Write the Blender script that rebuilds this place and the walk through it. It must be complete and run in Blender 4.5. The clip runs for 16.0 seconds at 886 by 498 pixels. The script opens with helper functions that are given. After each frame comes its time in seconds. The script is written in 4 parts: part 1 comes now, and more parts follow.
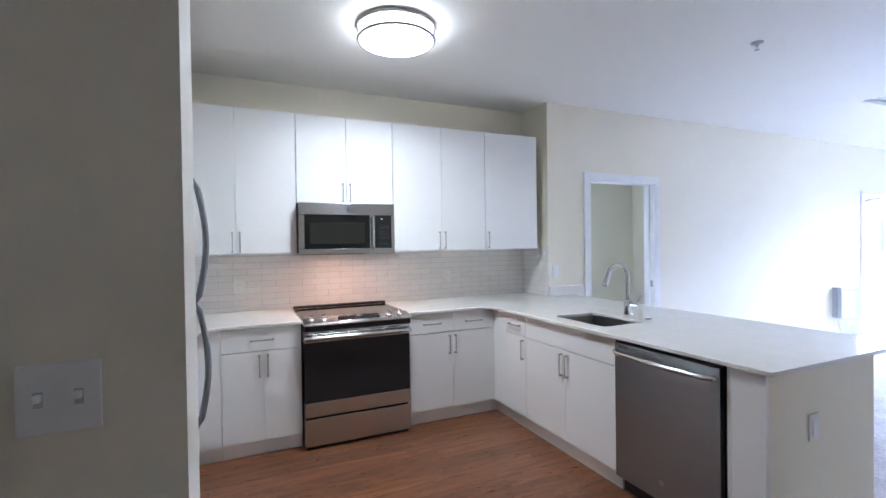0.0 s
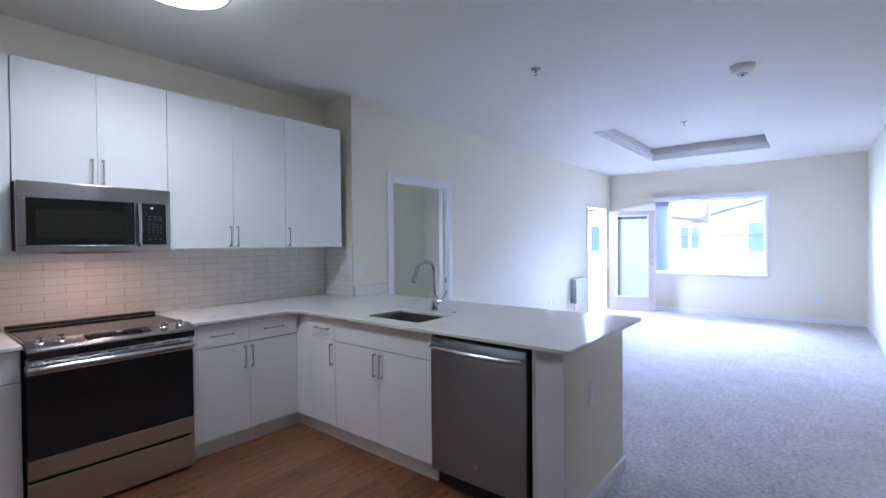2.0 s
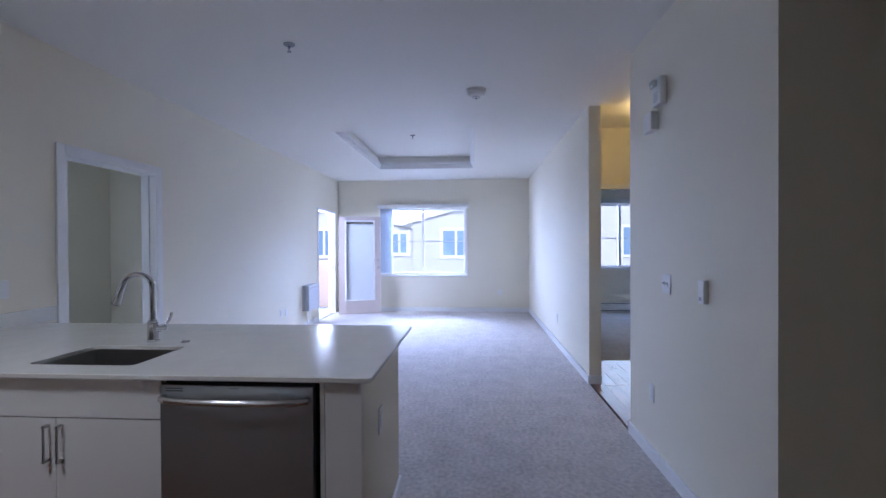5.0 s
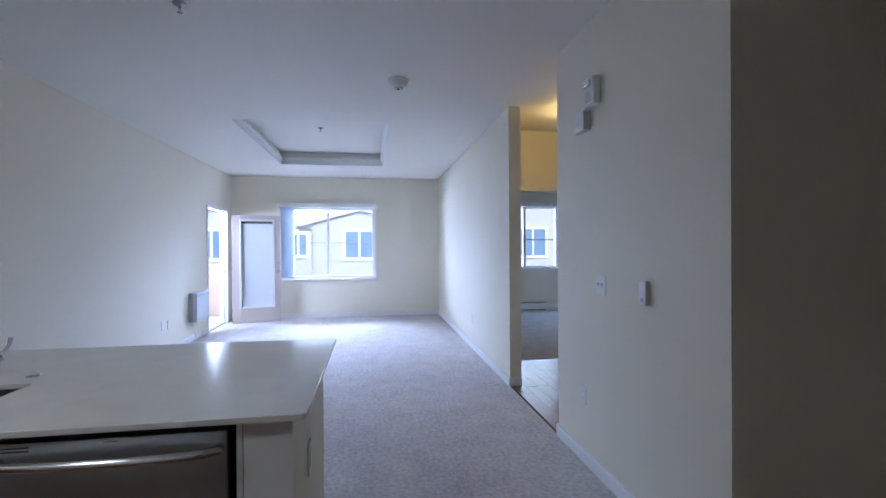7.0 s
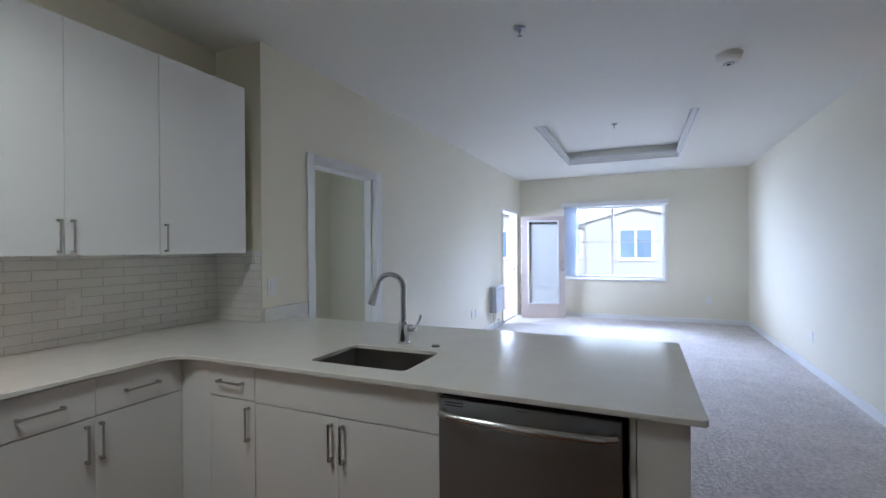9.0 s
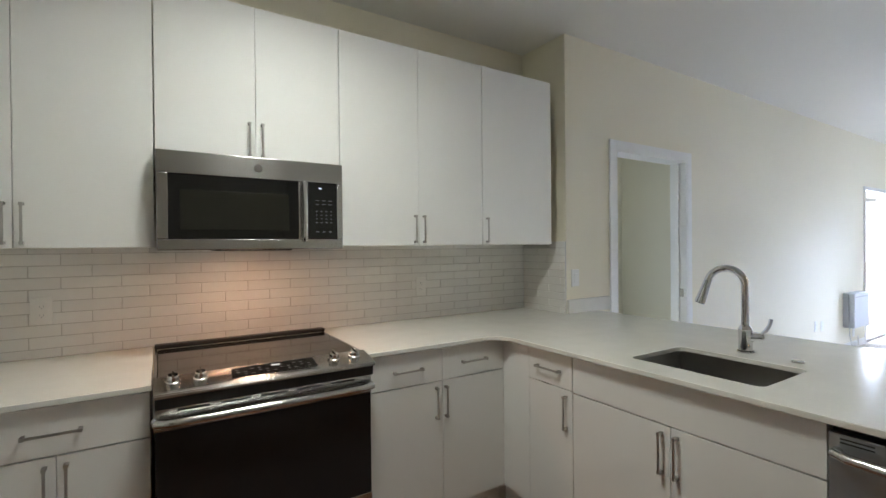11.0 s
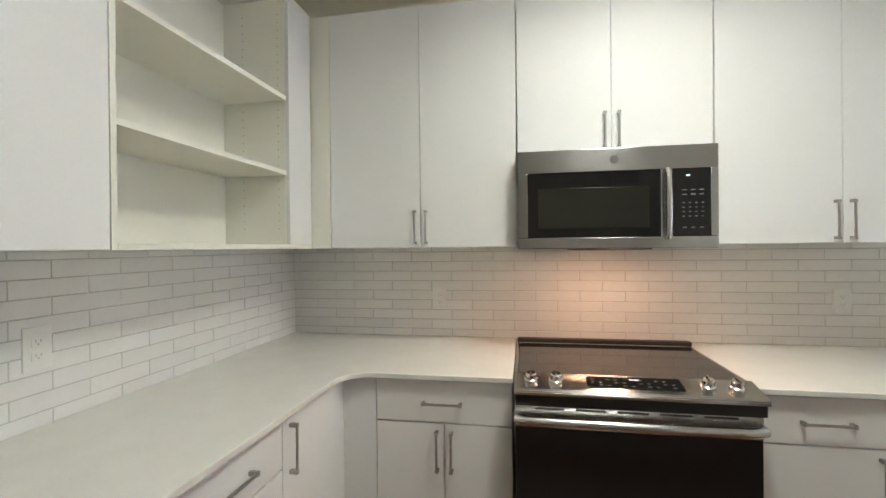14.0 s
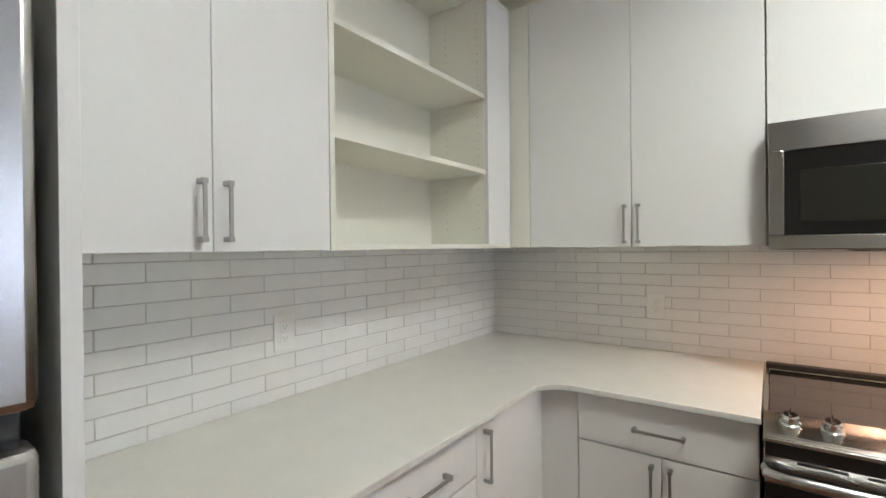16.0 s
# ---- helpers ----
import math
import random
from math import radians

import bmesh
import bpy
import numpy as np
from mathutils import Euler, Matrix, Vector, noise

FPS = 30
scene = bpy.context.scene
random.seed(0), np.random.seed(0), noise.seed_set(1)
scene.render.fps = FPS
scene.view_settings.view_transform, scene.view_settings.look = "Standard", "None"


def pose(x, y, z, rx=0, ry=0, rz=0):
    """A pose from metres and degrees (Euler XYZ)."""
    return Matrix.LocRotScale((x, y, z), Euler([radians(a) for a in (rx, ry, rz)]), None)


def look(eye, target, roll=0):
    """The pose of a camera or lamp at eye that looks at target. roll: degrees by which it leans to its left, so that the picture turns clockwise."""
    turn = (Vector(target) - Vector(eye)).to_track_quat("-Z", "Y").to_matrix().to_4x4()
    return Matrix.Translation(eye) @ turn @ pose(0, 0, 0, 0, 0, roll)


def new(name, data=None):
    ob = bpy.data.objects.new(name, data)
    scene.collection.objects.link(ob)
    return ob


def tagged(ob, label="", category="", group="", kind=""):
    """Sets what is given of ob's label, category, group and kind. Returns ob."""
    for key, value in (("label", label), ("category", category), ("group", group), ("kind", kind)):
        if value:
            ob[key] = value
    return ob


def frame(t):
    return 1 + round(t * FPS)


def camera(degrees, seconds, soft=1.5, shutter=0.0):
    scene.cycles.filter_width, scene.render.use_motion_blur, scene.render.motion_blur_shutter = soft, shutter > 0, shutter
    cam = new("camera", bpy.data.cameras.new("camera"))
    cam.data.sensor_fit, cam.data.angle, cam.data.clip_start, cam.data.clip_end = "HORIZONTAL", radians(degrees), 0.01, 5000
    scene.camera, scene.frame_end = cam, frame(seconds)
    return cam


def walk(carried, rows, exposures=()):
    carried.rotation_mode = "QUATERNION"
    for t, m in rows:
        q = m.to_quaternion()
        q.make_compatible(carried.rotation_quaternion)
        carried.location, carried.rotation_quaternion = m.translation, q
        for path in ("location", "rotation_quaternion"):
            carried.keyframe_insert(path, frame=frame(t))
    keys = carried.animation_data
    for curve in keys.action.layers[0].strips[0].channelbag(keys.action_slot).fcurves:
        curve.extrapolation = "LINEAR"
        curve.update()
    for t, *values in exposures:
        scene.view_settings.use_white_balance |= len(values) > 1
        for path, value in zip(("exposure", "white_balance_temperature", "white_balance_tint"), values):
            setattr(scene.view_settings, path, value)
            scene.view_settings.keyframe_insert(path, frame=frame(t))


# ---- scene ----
cam = camera(88.8, 16.0)
PATH = [
    (0, (-0.046, 0.152, 1.451), (0.776, 1.975, 1.426), -0.8),
    (0.5, (-0.084, 0.190, 1.443), (0.973, 1.887, 1.414), -0.7),
    (1, (-0.107, 0.264, 1.433), (1.147, 1.821, 1.403), -0.6),
    (1.5, (-0.089, 0.336, 1.415), (1.319, 1.757, 1.391), -0.6),
    (2, (-0.069, 0.400, 1.414), (1.481, 1.663, 1.388), -0.5),
    (2.5, (-0.085, 0.463, 1.417), (1.613, 1.520, 1.395), -0.4),
    (3, (-0.065, 0.506, 1.418), (1.743, 1.361, 1.394), -0.4),
    (3.5, (0.030, 0.584, 1.413), (1.911, 1.266, 1.391), -0.4),
    (4, (0.117, 0.659, 1.418), (2.050, 1.173, 1.395), -0.3),
    (4.5, (0.163, 0.752, 1.418), (2.134, 1.087, 1.396), -0.3),
    (5, (0.199, 0.866, 1.419), (2.194, 1.001, 1.403), -0.3),
    (5.2, (0.216, 0.898, 1.421), (2.216, 0.938, 1.404), -0.3),
    (7.3, (0.488, 1.127, 1.418), (2.465, 0.820, 1.407), -0.4),
    (7.5, (0.483, 1.190, 1.418), (2.464, 0.913, 1.408), -0.4),
    (8, (0.426, 1.309, 1.426), (2.426, 1.309, 1.416), -0.5),
    (8.5, (0.412, 1.385, 1.421), (2.365, 1.813, 1.417), -0.5),
    (9, (0.413, 1.434, 1.414), (2.245, 2.237, 1.409), -0.4),
    (9.5, (0.401, 1.491, 1.403), (2.072, 2.590, 1.396), -0.4),
    (10, (0.384, 1.547, 1.391), (1.869, 2.887, 1.384), -0.4),
    (10.2, (0.377, 1.564, 1.388), (1.785, 2.985, 1.380), -0.5),
    (12.3, (0.380, 1.734, 1.370), (0.836, 3.681, 1.361), -0.5),
    (12.5, (0.387, 1.750, 1.368), (0.752, 3.717, 1.361), -0.6),
    (13, (0.397, 1.775, 1.369), (0.522, 3.772, 1.363), -0.6),
    (13.5, (0.408, 1.793, 1.379), (0.288, 3.789, 1.372), -0.6),
    (14, (0.402, 1.836, 1.387), (0.041, 3.803, 1.381), -0.6),
    (14.5, (0.366, 1.903, 1.389), (-0.226, 3.814, 1.385), -0.6),
    (15, (0.316, 1.942, 1.387), (-0.484, 3.775, 1.384), -0.7),
    (15.5, (0.305, 1.965, 1.388), (-0.683, 3.703, 1.386), -0.6),
    (16, (0.378, 1.958, 1.394), (-0.798, 3.577, 1.388), -0.6),
]
# seconds, stops, white balance
EXPOSURES = [(0.0, 0.97, 5200, 14), (1.0, 0.58, 5100, 16), (2.5, 0.08, 5050, 18), (4.0, -0.28, 5100, 20), (5.2, -0.46, 5150, 18), (7.3, -0.45, 5300, 12), (9.0, -0.40, 5600, 8), (10.2, -0.2, 5900, 6), (12.3, 0.63, 6350, 5), (16.0, 0.6, 6050, 8)]
walk(cam, [(t, look(eye, target, roll)) for t, eye, target, roll in PATH], EXPOSURES)

# ---- world, sun, lamps ----
world = bpy.data.worlds.new("sky")
scene.world = world
world.use_nodes = True
wn = world.node_tree.nodes
sky = wn.new("ShaderNodeTexSky")
sky.sky_type = "NISHITA"
sky.sun_disc = False
sky.sun_elevation = radians(32)
sky.sun_rotation = radians(257)
world.node_tree.links.new(sky.outputs[0], wn["Background"].inputs[0])
wn["Background"].inputs[1].default_value = 0.15

SUN_WAY = Vector((0.85, 0.2, -0.55))


def lamp(name, kind, power, colour, m, **extra):
    data = bpy.data.lights.new(name, kind)
    data.energy, data.color = power, colour
    for key, value in extra.items():
        if key == "size":
            data.size = value
        elif key == "size_y":
            data.shape, data.size_y = "RECTANGLE", value
        elif key == "angle":
            data.angle = value
        elif key == "radius":
            data.shadow_soft_size = value
        elif key == "spread":
            data.spread = value
        elif key == "disk":
            data.shape, data.size = "DISK", value
    ob = new(name, data)
    ob.matrix_world = m
    return ob


lamp("sun", "SUN", 5.0, (1.0, 0.95, 0.87), look((0, 0, 20), Vector((0, 0, 20)) + SUN_WAY), angle=radians(0.6))
# added area lamps, out of view above or beside the openings, for sky light
lamp("window_sky_fill", "AREA", 1750, (0.60, 0.68, 1.0), look((12.7, 1.9, 3.2), (6.0, 1.6, 0.2)), size=2.6, size_y=1.2)
lamp("window_sky_fill_north", "AREA", 520, (0.68, 0.76, 1.0), look((12.4, 5.2, 2.0), (6.0, 0.2, 1.2)), size=2.2, size_y=2.0)
lamp("balcony_sky_fill", "AREA", 290, (0.74, 0.79, 1.0), look((7.9, 5.4, 2.3), (9.8, 1.8, 1.0)), size=1.2, size_y=0.9)
lamp("bedroom_sky_fill", "AREA", 75, (0.34, 0.52, 1.0), look((10.25, -2.0, 2.62), (8.2, -2.2, 0.5)), size=1.3, size_y=0.6)
# added at an unseen opening, to brighten the side room
lamp("side_room_sky_fill", "AREA", 10, (0.58, 0.67, 1.0), look((3.7, 5.85, 1.5), (4.6, 3.7, 1.2)), size=1.5, size_y=1.6)
# kitchen ceiling lamp, range hood lamp, hall lamp
lamp("kitchen_lamp", "AREA", 12.2, (1.0, 0.965, 0.86), look((0.885, 2.89, 2.63), (0.885, 2.89, 0)), disk=0.42, spread=radians(158))
lamp("hood_lamp", "AREA", 2.3, (1.0, 0.55, 0.33), look((0.75, 3.800, 1.370), (0.75, 3.82, 0.9)), size=0.16, size_y=0.05)
lamp("hall_lamp", "POINT", 8, (1.0, 0.62, 0.18), pose(4.93, -0.91, 2.66), radius=0.05)

# ---- materials ----


def material(name):
    m = bpy.data.materials.new(name)
    m.use_nodes = True
    return m, m.node_tree, m.node_tree.nodes["Principled BSDF"]


def surface(name, colour, rough=0.5, metal=0.0, vary=0.06, scale=3.0, fine=60.0, bump=0.1, depth=0.002, stretch=(1, 1, 1), per_object=0.0, coat=0.0, rough_vary=0.08):
    """A painted, stone, metal or plastic surface: broad stains, fine grain and relief."""
    m, tree, bsdf = material(name)
    n, link = tree.nodes, tree.links.new
    coord = n.new("ShaderNodeTexCoord")
    mapping = n.new("ShaderNodeMapping")
    mapping.inputs["Scale"].default_value = stretch
    link(coord.outputs["Object"], mapping.inputs[0])
    broad, grain = n.new("ShaderNodeTexNoise"), n.new("ShaderNodeTexNoise")
    broad.inputs["Scale"].default_value, broad.inputs["Detail"].default_value = scale, 4
    grain.inputs["Scale"].default_value, grain.inputs["Detail"].default_value = fine, 3
    link(mapping.outputs[0], broad.inputs[0])
    link(mapping.outputs[0], grain.inputs[0])
    both = n.new("ShaderNodeMath")
    both.operation = "ADD"
    link(broad.outputs[0], both.inputs[0])
    link(grain.outputs[0], both.inputs[1])
    ramp = n.new("ShaderNodeMapRange")
    ramp.inputs["From Min"].default_value, ramp.inputs["From Max"].default_value = 0.6, 1.4
    ramp.inputs["To Min"].default_value, ramp.inputs["To Max"].default_value = 1 - vary, 1 + vary
    link(both.outputs[0], ramp.inputs[0])
    value = ramp.outputs[0]
    if per_object:
        info = n.new("ShaderNodeObjectInfo")
        spread = n.new("ShaderNodeMapRange")
        spread.inputs["To Min"].default_value, spread.inputs["To Max"].default_value = 1 - per_object, 1 + per_object
        link(info.outputs["Random"], spread.inputs[0])
        times = n.new("ShaderNodeMath")
        times.operation = "MULTIPLY"
        link(value, times.inputs[0])
        link(spread.outputs[0], times.inputs[1])
        value = times.outputs[0]
    tint = n.new("ShaderNodeVectorMath")
    tint.operation = "SCALE"
    tint.inputs[0].default_value = colour[:3]
    link(value, tint.inputs["Scale"])
    link(tint.outputs[0], bsdf.inputs["Base Color"])
    gloss = n.new("ShaderNodeMapRange")
    gloss.inputs["To Min"].default_value, gloss.inputs["To Max"].default_value = max(0.02, rough - rough_vary), min(1, rough + rough_vary)
    link(broad.outputs[0], gloss.inputs[0])
    link(gloss.outputs[0], bsdf.inputs["Roughness"])
    bsdf.inputs["Metallic"].default_value = metal
    bsdf.inputs["Coat Weight"].default_value = coat
    if bump:
        relief = n.new("ShaderNodeBump")
        relief.inputs["Strength"].default_value, relief.inputs["Distance"].default_value = bump, depth
        link(grain.outputs[0], relief.inputs["Height"])
        link(relief.outputs[0], bsdf.inputs["Normal"])
    return m


WALL = surface("wall_paint", (0.80, 0.757, 0.615), 0.62, vary=0.02, scale=1.5, fine=140, bump=0.25, depth=0.0012)
CEILING = surface("ceiling_paint", (0.80, 0.785, 0.72), 0.6, vary=0.02, scale=1.2, fine=110, bump=0.3, depth=0.0015)
TRIM = surface("white_trim", (0.82, 0.82, 0.80), 0.4, vary=0.02, fine=40, bump=0.05)
CABINET = surface("cabinet_white", (0.80, 0.80, 0.775), 0.52, vary=0.012, scale=2, fine=200, bump=0.06, depth=0.0004, per_object=0.008)
SHELFWHITE = surface("melamine_cream", (0.84, 0.83, 0.735), 0.45, vary=0.015, fine=180, bump=0.05, depth=0.0004)
QUARTZ = surface("quartz", (0.75, 0.74, 0.685), 0.15, vary=0.045, scale=9, fine=260, bump=0.0, rough_vary=0.02)
TILE = surface("glazed_tile", (0.80, 0.80, 0.775), 0.14, vary=0.02, scale=6, fine=22, bump=0.12, depth=0.0012, per_object=0.025, rough_vary=0.04)
GROUT = surface("grey_grout", (0.54, 0.53, 0.505), 0.85, vary=0.12, scale=8, fine=220, bump=0.3)
STEEL = surface("brushed_steel", (0.56, 0.556, 0.542), 0.23, 1.0, vary=0.02, scale=3, fine=300, bump=0.02, depth=0.0002, stretch=(0.15, 0.15, 1), rough_vary=0.02)
STEEL_V = surface("dark_brushed_steel", (0.30, 0.315, 0.33), 0.32, 1.0, vary=0.02, scale=3, fine=300, bump=0.02, depth=0.0002, stretch=(0.15, 0.15, 1), rough_vary=0.02)
NICKEL = surface("satin_nickel", (0.44, 0.425, 0.40), 0.3, 1.0, vary=0.04, fine=120, bump=0.04, depth=0.0003)
CHROME = surface("chrome", (0.66, 0.66, 0.67), 0.05, 1.0, vary=0.01, bump=0.0, rough_vary=0.02)
for brushed in (STEEL, STEEL_V):
    shine = brushed.node_tree.nodes["Principled BSDF"].inputs
    shine["Anisotropic"].default_value, shine["Anisotropic Rotation"].default_value = 0.75, 0.25
KNOB = surface("polished_steel", (0.66, 0.65, 0.64), 0.14, 1.0, vary=0.01, bump=0.0, rough_vary=0.02)
SINKSTEEL = surface("satin_sink_steel", (0.47, 0.46, 0.44), 0.3, 1.0, vary=0.03, scale=2, fine=90, bump=0.04, depth=0.0003)
BLACKGLASS = surface("black_glass", (0.012, 0.012, 0.012), 0.06, vary=0.0, bump=0.0, rough_vary=0.0)
DOORGLASS = surface("oven_door_glass", (0.021, 0.020, 0.021), 0.28, vary=0.0, bump=0.0, rough_vary=0.0)
DOORGLASS.node_tree.nodes["Principled BSDF"].inputs["Specular IOR Level"].default_value = 0.22
OVENGLASS = surface("oven_window_glass", (0.022, 0.022, 0.018), 0.12, vary=0.0, bump=0.0, rough_vary=0.0)
BLACK = surface("black_plastic", (0.02, 0.02, 0.02), 0.45, vary=0.1, bump=0.1, depth=0.0005)
PALEGREY = surface("pale_grey_enamel", (0.60, 0.63, 0.66), 0.4, vary=0.03, fine=60, bump=0.05)
GREYPLASTIC = surface("grey_plastic", (0.45, 0.46, 0.47), 0.5, vary=0.03, bump=0.05)
WHITEPLASTIC = surface("white_plastic", (0.80, 0.80, 0.77), 0.35, vary=0.02, bump=0.03)
MARK = surface("printed_mark", (0.13, 0.13, 0.13), 0.5, vary=0.02, bump=0.0)
DOORPAINT = surface("taupe_door_paint", (0.56, 0.49, 0.45), 0.42, vary=0.03, fine=60, bump=0.08)
BLIND = surface("vinyl_slat", (0.74, 0.78, 0.83), 0.5, vary=0.03, fine=40, bump=0.05)
STUCCO = surface("pale_stucco", (0.62, 0.61, 0.61), 0.9, vary=0.06, scale=1.5, fine=40, bump=0.4, depth=0.01)
STUCCO_PINK = surface("balcony_stucco", (0.45, 0.34, 0.265), 0.9, vary=0.06, scale=1.5, fine=40, bump=0.4, depth=0.01)
ROOF = surface("roof_shingle", (0.42, 0.40, 0.39), 0.9, vary=0.25, scale=6, fine=30, bump=0.5, depth=0.02)
DARKPANE = surface("far_window_pane", (0.20, 0.30, 0.46), 0.25, vary=0.15, scale=0.8, bump=0.0)
GROUND = surface("dry_ground", (0.30, 0.29, 0.26), 0.95, vary=0.2, scale=0.3, fine=6, bump=0.4, depth=0.03)
CONCRETE = surface("concrete", (0.42, 0.41, 0.39), 0.9, vary=0.1, scale=2, fine=50, bump=0.3)


def glass_material():
    m, tree, bsdf = material("clear_glass")
    bsdf.inputs["Base Color"].default_value = (0.96, 0.98, 0.98, 1)
    bsdf.inputs["Transmission Weight"].default_value = 1.0
    bsdf.inputs["Roughness"].default_value = 0.0
    bsdf.inputs["IOR"].default_value = 1.45
    return m


GLASS = glass_material()


def glow(name, colour, strength):
    m, tree, bsdf = material(name)
    bsdf.inputs["Base Color"].default_value = (0.9, 0.9, 0.88, 1)
    bsdf.inputs["Emission Color"].default_value = (*colour, 1)
    bsdf.inputs["Emission Strength"].default_value = strength
    return m


LAMPGLOW = glow("lit_diffuser", (1.0, 0.96, 0.88), 9.5)
HOODGLOW = glow("lit_hood_lens", (1.0, 0.6, 0.3), 6.0)
HALLGLOW = glow("lit_hall_bulb", (1.0, 0.75, 0.35), 10.0)
SKYGLOW = glow("bright_sky", (0.80, 0.90, 1.0), 8.0)
DISPLAY = glow("lit_display", (0.7, 0.85, 1.0), 0.7)


def wood_material():
    m, tree, bsdf = material("plank_wood")
    n, link = tree.nodes, tree.links.new
    coord, info = n.new("ShaderNodeTexCoord"), n.new("ShaderNodeObjectInfo")
    shift = n.new("ShaderNodeVectorMath")
    shift.operation = "MULTIPLY_ADD"
    shift.inputs[1].default_value = (1.0, 6.0, 1.0)
    link(coord.outputs["Object"], shift.inputs[0])
    far = n.new("ShaderNodeMath")
    far.operation = "MULTIPLY"
    far.inputs[1].default_value = 40.0
    link(info.outputs["Random"], far.inputs[0])
    link(far.outputs[0], shift.inputs[2])
    grain = n.new("ShaderNodeTexNoise")
    grain.inputs["Scale"].default_value, grain.inputs["Detail"].default_value, grain.inputs["Distortion"].default_value = 2.2, 6, 1.2
    link(shift.outputs[0], grain.inputs[0])
    pores = n.new("ShaderNodeTexNoise")
    pores.inputs["Scale"].default_value, pores.inputs["Detail"].default_value = 14, 4
    link(shift.outputs[0], pores.inputs[0])
    ramp = n.new("ShaderNodeValToRGB")
    e = ramp.color_ramp.elements
    e[0].position, e[0].color = 0.25, (0.105, 0.040, 0.018, 1)
    e[1].position, e[1].color = 0.78, (0.27, 0.118, 0.052, 1)
    mid = e.new(0.5)
    mid.color = (0.178, 0.072, 0.031, 1)
    link(grain.outputs[0], ramp.inputs[0])
    each = n.new("ShaderNodeMapRange")
    each.inputs["To Min"].default_value, each.inputs["To Max"].default_value = 0.82, 1.2
    link(info.outputs["Random"], each.inputs[0])
    scale = n.new("ShaderNodeVectorMath")
    scale.operation = "SCALE"
    link(ramp.outputs[0], scale.inputs[0])
    link(each.outputs[0], scale.inputs["Scale"])
    link(scale.outputs[0], bsdf.inputs["Base Color"])
    gloss = n.new("ShaderNodeMapRange")
    gloss.inputs["To Min"].default_value, gloss.inputs["To Max"].default_value = 0.22, 0.38
    link(pores.outputs[0], gloss.inputs[0])
    link(gloss.outputs[0], bsdf.inputs["Roughness"])
    relief = n.new("ShaderNodeBump")
    relief.inputs["Strength"].default_value, relief.inputs["Distance"].default_value = 0.15, 0.001
    link(pores.outputs[0], relief.inputs["Height"])
    link(relief.outputs[0], bsdf.inputs["Normal"])
    return m


WOOD = wood_material()


def carpet_material():
    m, tree, bsdf = material("cut_pile_carpet")
    n, link = tree.nodes, tree.links.new
    coord = n.new("ShaderNodeTexCoord")
    tuft, patch, fibre = n.new("ShaderNodeTexNoise"), n.new("ShaderNodeTexNoise"), n.new("ShaderNodeTexNoise")
    for node, size, detail in ((tuft, 34, 4), (patch, 5.0, 5), (fibre, 240, 2)):
        node.inputs["Scale"].default_value, node.inputs["Detail"].default_value = size, detail
        link(coord.outputs["Object"], node.inputs[0])
    mix = n.new("ShaderNodeMath")
    mix.operation = "MULTIPLY_ADD"
    mix.inputs[1].default_value = 0.5
    link(patch.outputs[0], mix.inputs[0])
    link(tuft.outputs[0], mix.inputs[2])
    ramp = n.new("ShaderNodeValToRGB")
    e = ramp.color_ramp.elements
    e[0].position, e[0].color = 0.45, (0.40, 0.365, 0.33, 1)
    e[1].position, e[1].color = 1.0, (0.73, 0.67, 0.61, 1)
    link(mix.outputs[0], ramp.inputs[0])
    link(ramp.outputs[0], bsdf.inputs["Base Color"])
    bsdf.inputs["Roughness"].default_value = 1.0
    bsdf.inputs["Specular IOR Level"].default_value = 0.1
    bsdf.inputs["Sheen Weight"].default_value = 0.3
    add = n.new("ShaderNodeMath")
    add.operation = "MULTIPLY_ADD"
    add.inputs[1].default_value = 0.4
    link(fibre.outputs[0], add.inputs[0])
    link(tuft.outputs[0], add.inputs[2])
    relief = n.new("ShaderNodeBump")
    relief.inputs["Strength"].default_value, relief.inputs["Distance"].default_value = 0.65, 0.02
    link(add.outputs[0], relief.inputs["Height"])
    link(relief.outputs[0], bsdf.inputs["Normal"])
    return m


CARPET = carpet_material()

# ---- mesh helpers ----


def box(bm, x0, x1, y0, y1, z0, z1, bevel=0.0, segments=2):
    """A box between two corners, with rounded edges where bevel is given."""
    made = bmesh.ops.create_cube(bm, size=1.0)["verts"]
    bmesh.ops.scale(bm, vec=(abs(x1 - x0), abs(y1 - y0), abs(z1 - z0)), verts=made)
    bmesh.ops.translate(bm, vec=((x0 + x1) / 2, (y0 + y1) / 2, (z0 + z1) / 2), verts=made)
    if bevel:
        edges = list({e for v in made for e in v.link_edges})
        bmesh.ops.bevel(bm, geom=edges, offset=bevel, segments=segments, affect="EDGES", profile=0.5)
    return bm


def boxes(*rows, bevel=0.0):
    bm = bmesh.new()
    for row in rows:
        box(bm, *row, bevel=bevel)
    return bm


def rod(bm, a, b, r0, r1=None, sides=24):
    """A round rod from a to b."""
    a, b = Vector(a), Vector(b)
    turn = (b - a).to_track_quat("Z", "Y").to_matrix().to_4x4()
    bmesh.ops.create_cone(bm, cap_ends=True, segments=sides, radius1=r0, radius2=r0 if r1 is None else r1, depth=(b - a).length,
                          matrix=Matrix.Translation((a + b) / 2) @ turn)
    return bm


